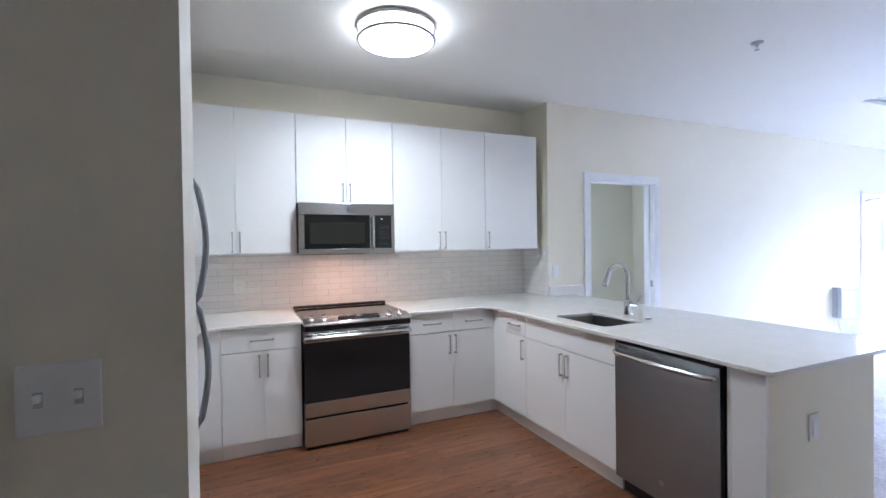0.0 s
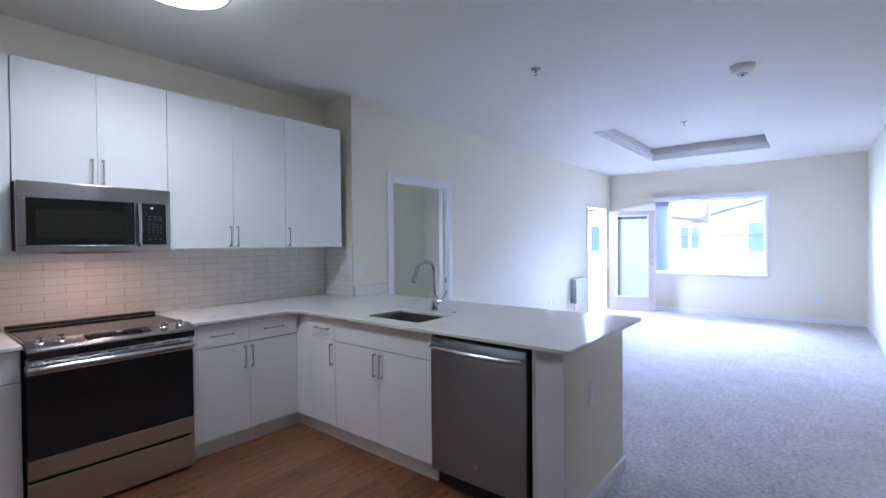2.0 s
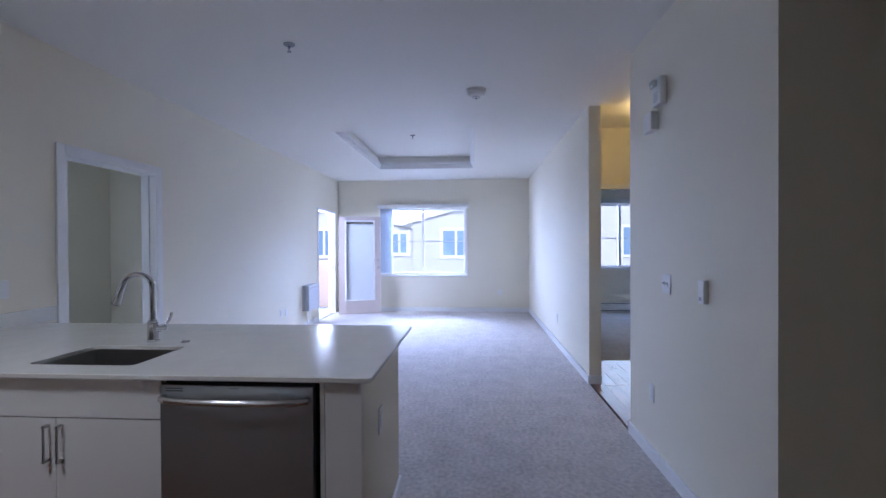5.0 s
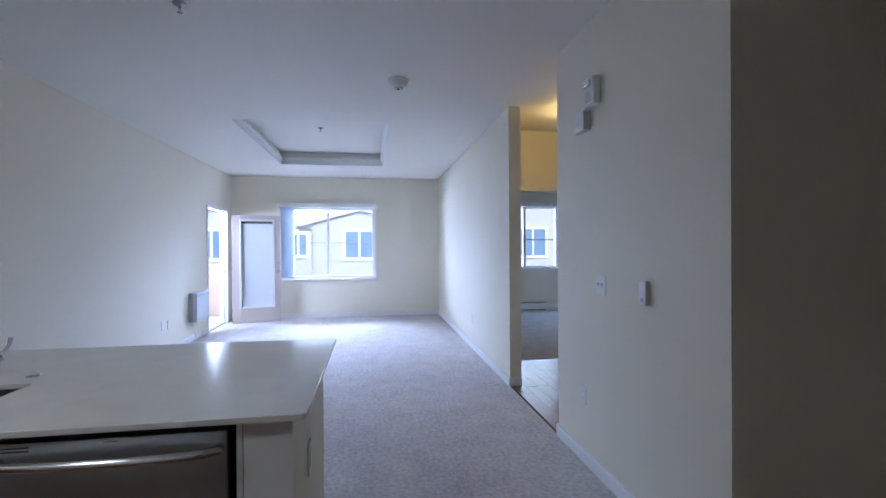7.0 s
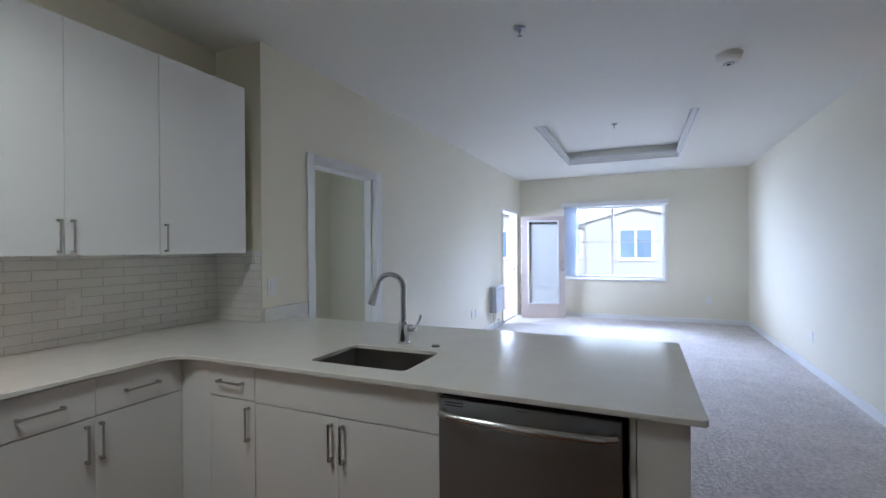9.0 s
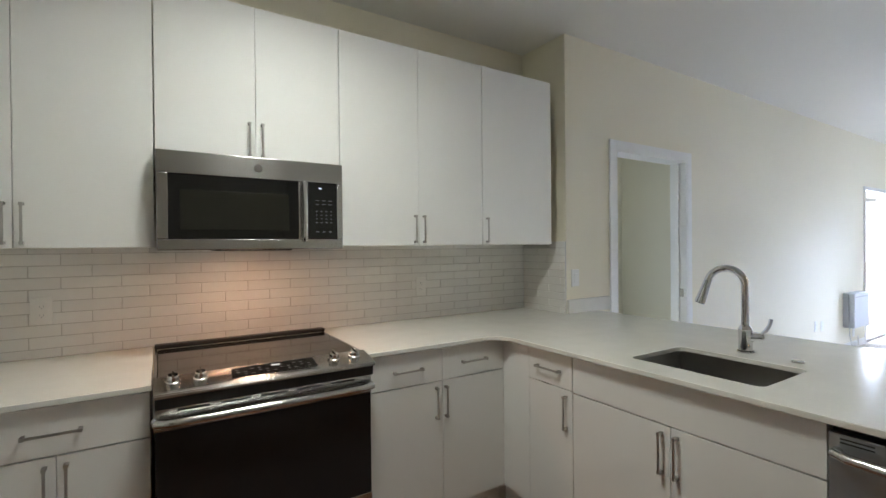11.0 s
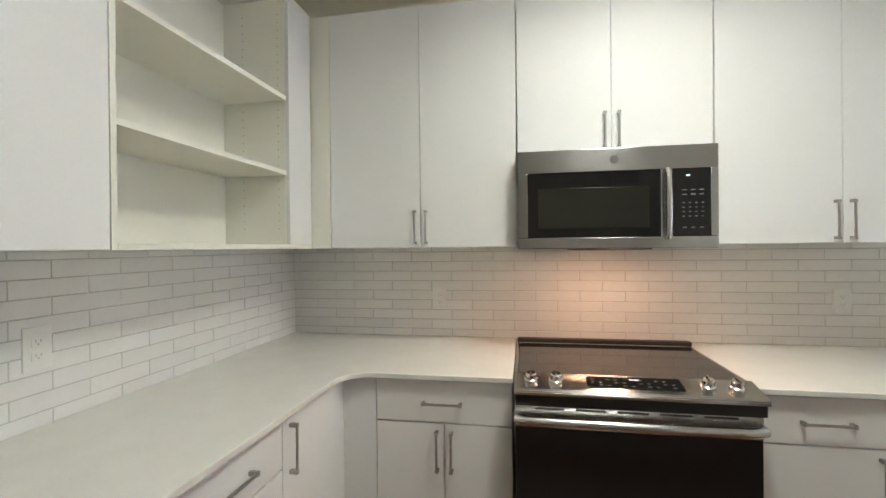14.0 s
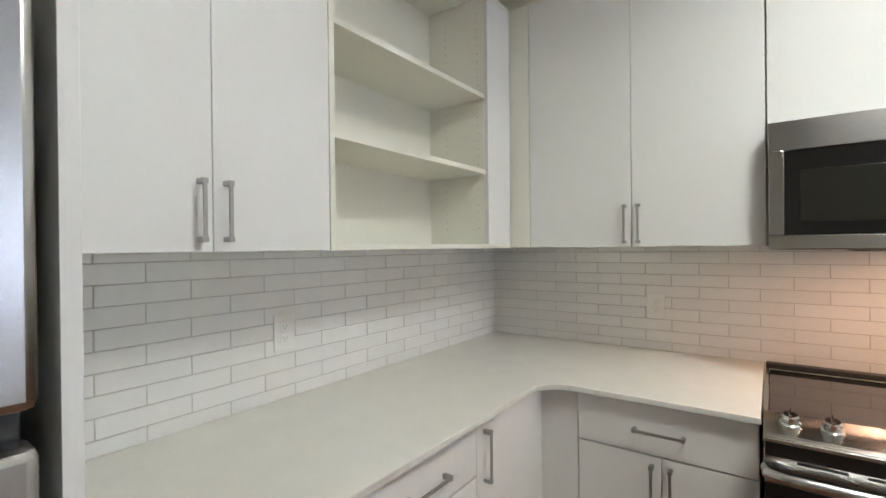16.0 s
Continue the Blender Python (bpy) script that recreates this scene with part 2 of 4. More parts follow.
def tube(bm, points, radius, sides=20):
    """A pipe along points."""
    points = [Vector(p) for p in points]
    rings, side = [], None
    for i, p in enumerate(points):
        way = (points[min(i + 1, len(points) - 1)] - points[max(i - 1, 0)]).normalized()
        if side is None:
            side = way.orthogonal().normalized()
        side = (side - way * side.dot(way)).normalized()
        up = way.cross(side)
        rings.append([bm.verts.new(p + radius * (math.cos(a) * side + math.sin(a) * up)) for a in (2 * math.pi * k / sides for k in range(sides))])
    for r, s in zip(rings, rings[1:]):
        for k in range(sides):
            bm.faces.new((r[k], r[(k + 1) % sides], s[(k + 1) % sides], s[k]))
    bm.faces.new(rings[0][::-1])
    bm.faces.new(rings[-1])
    return bm


def lathe(bm, profile, sides=40, centre=(0, 0, 0)):
    """A turned solid about a vertical axis from (radius, height) pairs."""
    rings = []
    for r, z in profile:
        rings.append([bm.verts.new((centre[0] + r * math.cos(a), centre[1] + r * math.sin(a), centre[2] + z)) for a in (2 * math.pi * k / sides for k in range(sides))])
    for r, s in zip(rings, rings[1:]):
        for k in range(sides):
            bm.faces.new((r[k], r[(k + 1) % sides], s[(k + 1) % sides], s[k]))
    if profile[0][0] > 1e-4:
        bm.faces.new(rings[0][::-1])
    if profile[-1][0] > 1e-4:
        bm.faces.new(rings[-1])
    return bm


def prism(outline, z0, z1, hole=None, bevel=0.0):
    """A slab with a given outline, and a hole in it where one is given."""
    bm = bmesh.new()
    edges = []
    for loop in (outline, hole):
        if loop:
            vs = [bm.verts.new((x, y, z0)) for x, y in loop]
            edges += [bm.edges.new((vs[i], vs[(i + 1) % len(vs)])) for i in range(len(vs))]
    bmesh.ops.triangle_fill(bm, edges=edges, use_beauty=True)
    if hole:
        xs, ys = [p[0] for p in hole], [p[1] for p in hole]
        inside = [f for f in bm.faces if min(xs) < f.calc_center_median().x < max(xs) and min(ys) < f.calc_center_median().y < max(ys) and all(min(xs) - 1e-5 < v.co.x < max(xs) + 1e-5 and min(ys) - 1e-5 < v.co.y < max(ys) + 1e-5 for v in f.verts)]
        bmesh.ops.delete(bm, geom=inside, context="FACES_ONLY")
    up = bmesh.ops.extrude_face_region(bm, geom=bm.faces[:])
    bmesh.ops.translate(bm, vec=(0, 0, z1 - z0), verts=[v for v in up["geom"] if isinstance(v, bmesh.types.BMVert)])
    bmesh.ops.recalc_face_normals(bm, faces=bm.faces[:])
    if bevel:
        sharp = [e for e in bm.edges if len(e.link_faces) == 2 and e.calc_face_angle(0) > 1.2 and abs(e.verts[0].co.z - e.verts[1].co.z) < 1e-5]
        bmesh.ops.bevel(bm, geom=sharp, offset=bevel, segments=2, affect="EDGES", profile=0.5)
    return bm


def mesh_of(name, bm, mat, smooth=True):
    bmesh.ops.recalc_face_normals(bm, faces=bm.faces[:])
    data = bpy.data.meshes.new(name)
    bm.to_mesh(data)
    bm.free()
    data.materials.append(mat)
    if smooth:
        data.shade_smooth()
        data.set_sharp_from_angle(angle=radians(20))
    return data


def part(name, bm, mat, parent, label="", at=None):
    ob = new(name, mesh_of(name, bm, mat))
    ob.parent = parent
    if at is not None:
        ob.matrix_basis = at
    return tagged(ob, label)


def thing(name, label, category, m, group=""):
    ob = new(name)
    ob.empty_display_size = 0.1
    ob.matrix_basis = m
    return tagged(ob, label, category, group)


def solid(name, bm, mat, label, category, m=None, group="", smooth=True):
    ob = new(name, mesh_of(name, bm, mat, smooth))
    if m is not None:
        ob.matrix_basis = m
    return tagged(ob, label, category, group)


def structure(name, bm, mat, label, category):
    return tagged(new(name, mesh_of(name, bm, mat)), label, category, kind="structure")


# ---- plan ----
H = 2.828
NORTH, RETURN_X, DOORWALL, EAST, SOUTH, WEST = 4.222, 2.738, 3.80, 9.891, -0.305, -0.905
HALL_W, HALL_E, CORNER_X, BEDROOM_X = 3.675, 4.892, 2.025, 5.80
T = 0.12


def wall_x(name, x0, x1, y0, y1, openings, label, mat=None, top=H):
    """A wall along x with openings (from, to, sill, head)."""
    rows, at = [], x0
    for a, b, sill, head in openings:
        if a > at:
            rows.append((at, a, y0, y1, 0, top))
        if sill > 0:
            rows.append((a, b, y0, y1, 0, sill))
        if head < top:
            rows.append((a, b, y0, y1, head, top))
        at = b
    if at < x1:
        rows.append((at, x1, y0, y1, 0, top))
    return structure(name, boxes(*rows), mat or WALL, label, "wall")


def wall_y(name, y0, y1, x0, x1, openings, label, mat=None, top=H):
    rows, at = [], y0
    for a, b, sill, head in openings:
        if a > at:
            rows.append((x0, x1, at, a, 0, top))
        if sill > 0:
            rows.append((x0, x1, a, b, 0, sill))
        if head < top:
            rows.append((x0, x1, a, b, head, top))
        at = b
    if at < y1:
        rows.append((x0, x1, at, y1, 0, top))
    return structure(name, boxes(*rows), mat or WALL, label, "wall")


DOOR1 = (3.258, 4.205, 2.095)
PATIO = (8.56, 9.60, 2.12)
WIN = (1.04, 2.86, 0.80, 2.215)
BEDWIN = (-2.96, -1.45, 0.94, 2.27)
CREAM = "smooth cream painted drywall"
wall_x("wall_kitchen_north", WEST - T, RETURN_X, NORTH, NORTH + T, [], CREAM + " behind the cabinets")
wall_y("wall_kitchen_return", DOORWALL, NORTH + T, RETURN_X, RETURN_X + T, [], CREAM + " return beside the cabinets")
wall_x("wall_north", RETURN_X + T, EAST + 0.15, DOORWALL, DOORWALL + T, [(DOOR1[0], DOOR1[1], 0, DOOR1[2]), (PATIO[0], PATIO[1], 0, PATIO[2])], CREAM + " with two doorways")
wall_y("wall_east", SOUTH, DOORWALL, EAST, EAST + 0.15, [WIN], CREAM + " with a wide window")
wall_x("wall_south", HALL_E, EAST + 0.15, SOUTH - T, SOUTH, [], CREAM + " of the living room")
wall_x("wall_south_entry", CORNER_X, HALL_W, SOUTH - T, SOUTH, [], CREAM + " with switches and alarms")
wall_y("wall_entry_east", -1.42, SOUTH - T, CORNER_X, CORNER_X + T, [], "dim cream painted wall of the entry")
wall_y("wall_hall_west", -2.2, SOUTH - T, HALL_W - T, HALL_W, [], CREAM + " of the hall")
wall_y("wall_hall_east", -3.7, SOUTH - T, BEDROOM_X, BEDROOM_X + T, [(-1.55, -0.62, 0, 2.09)], CREAM + " with the bedroom doorway")
# unseen wall, set close so that it bounces light into the kitchen
wall_x("wall_bounce_south", -1.9, CORNER_X, -1.42, -1.3, [], CREAM + " added unseen to close the entry and bounce light")
wall_x("wall_hall_south", HALL_W - T, BEDROOM_X, -2.32, -2.2, [], CREAM + " closing the hall")
wall_y("wall_bedroom_east", -3.7, SOUTH - T, EAST, EAST + 0.15, [BEDWIN], CREAM + " of the bedroom with its window")
wall_x("wall_bedroom_south", BEDROOM_X, EAST + 0.15, -3.82, -3.7, [], CREAM + " of the bedroom")
wall_y("wall_kitchen_west", 1.33, NORTH + T, WEST - T, WEST, [], CREAM + " behind the fridge")
wall_x("wall_fridge_end", -1.9, -0.138, 1.10, 1.33, [], CREAM + " stub wall beside the fridge with a light switch")
wall_y("wall_entry_west", -1.42, 1.33, -2.02, -1.9, [], CREAM)
# small room behind the first doorway
wall_y("wall_side_west", NORTH + T, 5.6, RETURN_X - 0.12, RETURN_X + T, [], CREAM)
# its opening is unseen, put in to let sky light into the room
wall_x("wall_side_north", RETURN_X - 0.12, 5.92, 5.6, 5.72, [(2.9, 4.5, 0.4, 2.2)], CREAM)
wall_y("wall_side_east", DOORWALL + T, 5.6, 5.8, 5.92, [], CREAM)

TRAY = (5.70, 8.50, 0.86, 2.61)
cb = boxes((-2.02, TRAY[0], -3.82, 5.72, H, H + 0.12), (TRAY[1], EAST + 0.15, -3.82, 5.72, H, H + 0.12),
           (TRAY[0], TRAY[1], -3.82, TRAY[2], H, H + 0.12), (TRAY[0], TRAY[1], TRAY[3], 5.72, H, H + 0.12),
           (TRAY[0] - 0.1, TRAY[0], TRAY[2] - 0.1, TRAY[3] + 0.1, H + 0.12, H + 0.22), (TRAY[1], TRAY[1] + 0.1, TRAY[2] - 0.1, TRAY[3] + 0.1, H + 0.12, H + 0.22),
           (TRAY[0], TRAY[1], TRAY[2] - 0.1, TRAY[2], H + 0.12, H + 0.22), (TRAY[0], TRAY[1], TRAY[3], TRAY[3] + 0.1, H + 0.12, H + 0.22),
           (TRAY[0] - 0.1, TRAY[1] + 0.1, TRAY[2] - 0.1, TRAY[3] + 0.1, H + 0.22, H + 0.32))
structure("ceiling", cb, CEILING, "flat white painted ceiling with a raised tray", "ceiling")


def tray_trim():
    """A stepped moulding round the inside of the tray."""
    bm = bmesh.new()
    x0, x1, y0, y1 = TRAY
    for d, a, b in ((0.024, 0.0, 0.05), (0.04, 0.05, 0.085), (0.06, 0.085, 0.12)):
        box(bm, x0, x1, y0, y0 + d, H + a, H + b, 0.004)
        box(bm, x0, x1, y1 - d, y1, H + a, H + b, 0.004)
        box(bm, x0, x0 + d, y0 + d, y1 - d, H + a, H + b, 0.004)
        box(bm, x1 - d, x1, y0 + d, y1 - d, H + a, H + b, 0.004)
    return bm


structure("trim_tray", tray_trim(), TRIM, "white stepped moulding round the ceiling tray", "trim")

WOODLINE = 2.003
structure("floor_kitchen", boxes((-1.9, WOODLINE, -1.3, 1.2, -0.1, -0.014), (WEST, WOODLINE, 1.2, NORTH, -0.1, -0.014)), BLACK, "dark gaps under reddish brown wood planks", "floor")
structure("floor_hall", boxes((HALL_W, BEDROOM_X + 0.06, -2.2, SOUTH - 0.02, -0.1, -0.014)), BLACK, "dark gaps under reddish brown hall planks", "floor")


def carpet_sheet(x0, x1, y0, y1, step=0.08):
    bm = bmesh.new()
    nx, ny = max(1, int((x1 - x0) / step)), max(1, int((y1 - y0) / step))
    grid = [[bm.verts.new((x0 + (x1 - x0) * i / nx, y0 + (y1 - y0) * j / ny, 0.004 * noise.noise((i * 0.7, j * 0.7, x0)))) for j in range(ny + 1)] for i in range(nx + 1)]
    for i in range(nx):
        for j in range(ny):
            bm.faces.new((grid[i][j], grid[i + 1][j], grid[i + 1][j + 1], grid[i][j + 1]))
    rim = bmesh.ops.extrude_face_region(bm, geom=bm.faces[:])
    bmesh.ops.translate(bm, vec=(0, 0, -0.06), verts=[v for v in rim["geom"] if isinstance(v, bmesh.types.BMVert)])
    return bm


structure("floor_carpet", carpet_sheet(WOODLINE, EAST, SOUTH, DOORWALL), CARPET, "beige cut-pile carpet of the living room", "carpet")
structure("floor_bedroom", carpet_sheet(BEDROOM_X + 0.06, EAST, -3.7, SOUTH - T, 0.2), CARPET, "beige cut-pile bedroom carpet", "carpet")
structure("floor_side", carpet_sheet(RETURN_X + T, 5.8, DOORWALL, 5.6, 0.2), CARPET, "beige carpet of the side room", "carpet")


def skirting(name, *rows):
    bm = bmesh.new()
    for x0, x1, y0, y1 in rows:
        box(bm, x0, x1, y0, y1, 0.0, 0.075, 0.003)
        box(bm, x0, x1, y0, y1, 0.075, 0.088, 0.004)
    return structure(name, bm, TRIM, "white painted baseboard", "baseboard")


B = 0.014
skirting("baseboard_north", (RETURN_X + T, DOOR1[0] - 0.066, DOORWALL - B, DOORWALL), (DOOR1[1] + 0.066, PATIO[0] - 0.04, DOORWALL - B, DOORWALL))
skirting("baseboard_east", (EAST - B, EAST, SOUTH + B, DOORWALL - B))
skirting("baseboard_south", (HALL_E - B, EAST, SOUTH, SOUTH + B), (HALL_E - B, HALL_E, SOUTH - T, SOUTH))
skirting("baseboard_entry", (CORNER_X - B, HALL_W + B, SOUTH, SOUTH + B), (HALL_W, HALL_W + B, SOUTH - T, SOUTH), (CORNER_X - B, CORNER_X, -1.3, SOUTH))
skirting("baseboard_bedroom", (EAST - B, EAST, -3.7, SOUTH - T))


def casing(name, x0, x1, head, y, w=0.066, t=0.016):
    """Door trim round an opening in a wall along x, on its south face, with jambs."""
    ob = structure(name, boxes((x0 - w, x0, y - t, y, 0, head + w), (x1, x1 + w, y - t, y, 0, head + w), (x0, x1, y - t, y, head, head + w), bevel=0.003), TRIM,
                   "white painted door casing", "door frame")
    part("jamb", boxes((x0, x0 + 0.018, y - t + 0.003, y + T + 0.01, 0, head), (x1 - 0.018, x1, y - t + 0.003, y + T + 0.01, 0, head), (x0 + 0.018, x1 - 0.018, y - t + 0.003, y + T + 0.01, head - 0.018, head),
                       (x0 + 0.018, x0 + 0.03, y + 0.05, y + 0.09, 0, head - 0.018), (x1 - 0.03, x1 - 0.018, y + 0.05, y + 0.09, 0, head - 0.018)), TRIM, ob)
    part("strike_plate", boxes((x1 - 0.0205, x1 - 0.0175, y + 0.015, y + 0.045, 0.93, 1.0)), NICKEL, ob, "satin nickel strike plate")
    return ob


casing("door_1", *DOOR1, DOORWALL)
casing("door_2", *PATIO, DOORWALL, w=0.03)

# ---- kitchen cabinets: local x to the right, y into the cabinet, z up, front at y = 0 ----
FRONT = 0.019


def pull_mesh(length):
    """A square bar pull, long side along z, that stands off the front (towards -y)."""
    bm = bmesh.new()
    box(bm, -0.0042, 0.0042, -0.0265, -0.0205, 0.004, length - 0.004, 0.0012)
    for z in (0.0, length - 0.014):
        box(bm, -0.0065, 0.0065, -0.027, 0.0, z, z + 0.0115, 0.0015)
    return mesh_of("handle", bm, NICKEL)


PULL = pull_mesh(0.155)
PULL_SHORT = pull_mesh(0.135)


def add_pull(parent, x, z, flat=False, mesh=None):
    """A pull upright from z upwards, or flat and centred on x."""
    ob = new("handle", mesh or PULL)
    ob.parent = parent
    ob.matrix_basis = pose(x - 0.0775, 0, z, 0, 90, 0) if flat else pose(x, 0, z)
    return tagged(ob, "satin nickel square bar pull")


def front(name, parent, x0, x1, z0, z1, pull=None, mat=None, mesh=None):
    """A slab door or drawer front with its pull: None, ('v', x, z) or ('h', x, z)."""
    g = 0.001
    ob = part(name, boxes((x0 + g, x1 - g, 0, FRONT, z0 + g, z1 - g), bevel=0.0015), mat or CABINET, parent)
    if pull:
        add_pull(ob, pull[1], pull[2], pull[0] == "h", mesh)
    return ob


def carcass(parent, w, d, z0, z1, name="body", lid=True):
    """An open-fronted cabinet box behind the fronts."""
    s = 0.016
    y0 = FRONT + 0.002
    top = (s, w - s, y0, d, z1 - s, z1) if lid else (s, w - s, y0, y0 + s, z1 - 0.09, z1)
    return part(name, boxes((0, s, y0, d, z0, z1), (w - s, w, y0, d, z0, z1), (s, w - s, y0, d, z0, z0 + s), top, (s, w - s, d - 0.008, d, z0 + s, z1 - s)), SHELFWHITE, parent)


UPPER_Z0, UPPER_Z1 = 1.389, 2.478
BASE_TOP, KICK = 0.892, 0.105


def upper_cabinet(m, w, d, doors, z0=UPPER_Z0, z1=UPPER_Z1, group="wall cabinets", label="white slab-front wall cabinet with bar pulls", mesh=None):
    """doors: rows of (x0, x1, x of the pull)."""
    ob = thing("wall_cabinet", label, "cabinet", m, group)
    carcass(ob, w, d, z0, z1)
    for a, b, px in doors:
        front("door", ob, a, b, z0, z1, ("v", px, z0 + (0.022 if mesh else 0.014)), mesh=mesh)
    return ob


def base_cabinet(m, w, d, doors, drawers, label, lid=True, group="base cabinets"):
    """doors: (x0, x1, pull x, top); drawers: (x0, x1, z0, z1, pull or not)."""
    ob = thing("base_cabinet", label, "cabinet", m, group)
    carcass(ob, w, d, KICK, BASE_TOP, lid=lid)
    part("toe_kick", boxes((0, w, 0.045, 0.06, 0, KICK)), CABINET, ob)
    for a, b, px, top in doors:
        front("door", ob, a, b, KICK + 0.005, top, ("v", px, top - 0.022 - 0.155))
    for a, b, z0, z1, pull in drawers:
        front("drawer_front", ob, a, b, z0, z1, ("h", (a + b) / 2, (z0 + z1) / 2 - 0.005) if pull else None)
    return ob


UY = 3.826
UD = NORTH - UY - 0.003
upper_cabinet(pose(-0.495, UY, 0), 0.860, UD, [(0, 0.430, 0.405), (0.430, 0.860, 0.456)])
upper_cabinet(pose(0.368, UY, 0), 0.782, UD, [(0, 0.390, 0.362), (0.390, 0.782, 0.418)], z0=1.781, label="short white slab-front cabinet above the microwave")
upper_cabinet(pose(1.153, UY, 0), 0.892, UD, [(0, 0.450, 0.424), (0.450, 0.892, 0.478)])
upper_cabinet(pose(2.048, UY, 0), 0.580, UD, [(0, 0.580, 0.028)], label="single-door white slab-front wall cabinet")

WX = -0.587
WD = WX - WEST - 0.003
upper_cabinet(pose(WX, 2.14, 0, 0, 0, 90), 0.629, WD, [(0, 0.312, 0.284), (0.312, 0.629, 0.340)], label="white slab-front wall cabinet beside the fridge panel", mesh=PULL_SHORT)


def open_shelf(m, w, d, post):
    """An open wall unit with two shelves, pin holes and a broad end stile."""
    z0, z1, s = UPPER_Z0, UPPER_Z1, 0.018
    ob = thing("open_shelf_unit", "open cream-white wall shelf unit with two adjustable shelves", "shelf", m)
    inner = w - post
    for row in ((0, s, 0, d, z0, z1), (inner, inner + s, 0.02, d, z0 + s, z1 - s), (w - s, w, 0.02, d, z0 + s, z1 - s)):
        part("side_panel", boxes(row, bevel=0.001), SHELFWHITE, ob)
    part("bottom_panel", boxes((s, w, 0, d, z0, z0 + s), bevel=0.001), SHELFWHITE, ob)
    part("top_panel", boxes((s, w, 0, d, z1 - s, z1), bevel=0.001), SHELFWHITE, ob)
    part("back_panel", boxes((s, inner, d - 0.008, d, z0 + s, z1 - s)), SHELFWHITE, ob)
    part("end_stile", boxes((inner, w, 0.0, 0.019, z0 + s + 0.001, z1 - s - 0.001), bevel=0.001), CABINET, ob)
    for z in (1.722, 2.04):
        part("shelf", boxes((s + 0.002, inner - 0.002, 0.012, d - 0.01, z - 0.019, z), bevel=0.001), SHELFWHITE, ob)
    bm = bmesh.new()
    for x, way in ((s, 1), (inner, -1)):
        for y in (0.05, 0.215):
            for k in range(28):
                z = 1.475 + 0.034 * k
                if min(abs(z - 1.712), abs(z - 2.03)) > 0.02:
                    rod(bm, (x - 0.0005 * way, y, z), (x + 0.0008 * way, y, z), 0.0026, sides=8)
    tagged(part("pin_holes", bm, GREYPLASTIC, ob, "rows of small shelf pin holes"), kind="stuff")
    return ob


open_shelf(pose(WX, 2.771, 0, 0, 0, 90), 1.043, WD, 0.196)
solid("filler_strip", boxes((WX - 0.1, -0.497, UY + 0.004, UY + 0.022, UPPER_Z0, UPPER_Z1), bevel=0.001), SHELFWHITE, "narrow cream-white filler between corner wall cabinets", "filler")
solid("fridge_panel", boxes((WEST + 0.002, -0.262, 2.114, 2.135, 0, 2.49), bevel=0.001), CABINET, "tall white end panel beside the fridge", "panel")

BY = 3.500
BD = NORTH - BY - 0.004
DT = 0.730
base_cabinet(pose(-0.170, BY, 0), 0.517, BD, [(0, 0.265, 0.237, DT - 0.003), (0.265, 0.517, 0.291, DT - 0.003)], [(0, 0.517, DT, BASE_TOP - 0.004, True)], "white base cabinet with one drawer over two doors")
base_cabinet(pose(1.166, BY, 0), 0.757, BD, [(0, 0.378, 0.340, DT - 0.003), (0.378, 0.757, 0.394, DT - 0.003)], [(0, 0.378, DT, BASE_TOP - 0.004, True), (0.378, 0.757, DT, BASE_TOP - 0.004, True)], "white base cabinet with two drawers over two doors")
EX = 1.930
ED = 0.60
base_cabinet(pose(EX, 3.305, 0, 0, 0, -90), 0.278, ED, [(0, 0.278, 0.244, DT - 0.003)], [(0, 0.278, DT, BASE_TOP - 0.004, True)], "narrow white base cabinet with a drawer over one door")
base_cabinet(pose(EX, 3.025, 0, 0, 0, -90), 0.906, ED, [(0, 0.453, 0.420, DT - 0.008), (0.453, 0.906, 0.478, DT - 0.008)], [(0, 0.906, DT - 0.005, BASE_TOP - 0.004, False)], "white sink base cabinet with a false drawer front", lid=False)
BX = -0.304
BWD = BX - WEST - 0.004
base_cabinet(pose(BX, 3.050, 0, 0, 0, 90), 0.40, BWD, [(0, 0.40, 0.042, BASE_TOP - 0.004)], [], "white base cabinet with one full-height door")
base_cabinet(pose(BX, 2.137, 0, 0, 0, 90), 0.911, BWD, [], [(0, 0.455, 0.745, BASE_TOP - 0.004, True), (0.455, 0.911, 0.745, BASE_TOP - 0.004, True), (0, 0.455, 0.43, 0.742, True), (0.455, 0.911, 0.43, 0.742, True), (0, 0.455, KICK + 0.005, 0.427, True), (0.455, 0.911, KICK + 0.005, 0.427, True)], "white base cabinet with stacked drawers")
# corner fillers and end panels


def corner_filler(faces, kicks):
    """Filler boards that close an inside corner between two runs of cabinets."""
    ob = thing("corner_filler", "white inside-corner filler below the counter", "filler", pose(0, 0, 0), "corner fillers")
    for row in faces:
        part("face_board", boxes((*row, KICK, BASE_TOP), bevel=0.001), CABINET, ob)
    for row in kicks:
        part("toe_kick", boxes((*row, 0, KICK), bevel=0.001), CABINET, ob)


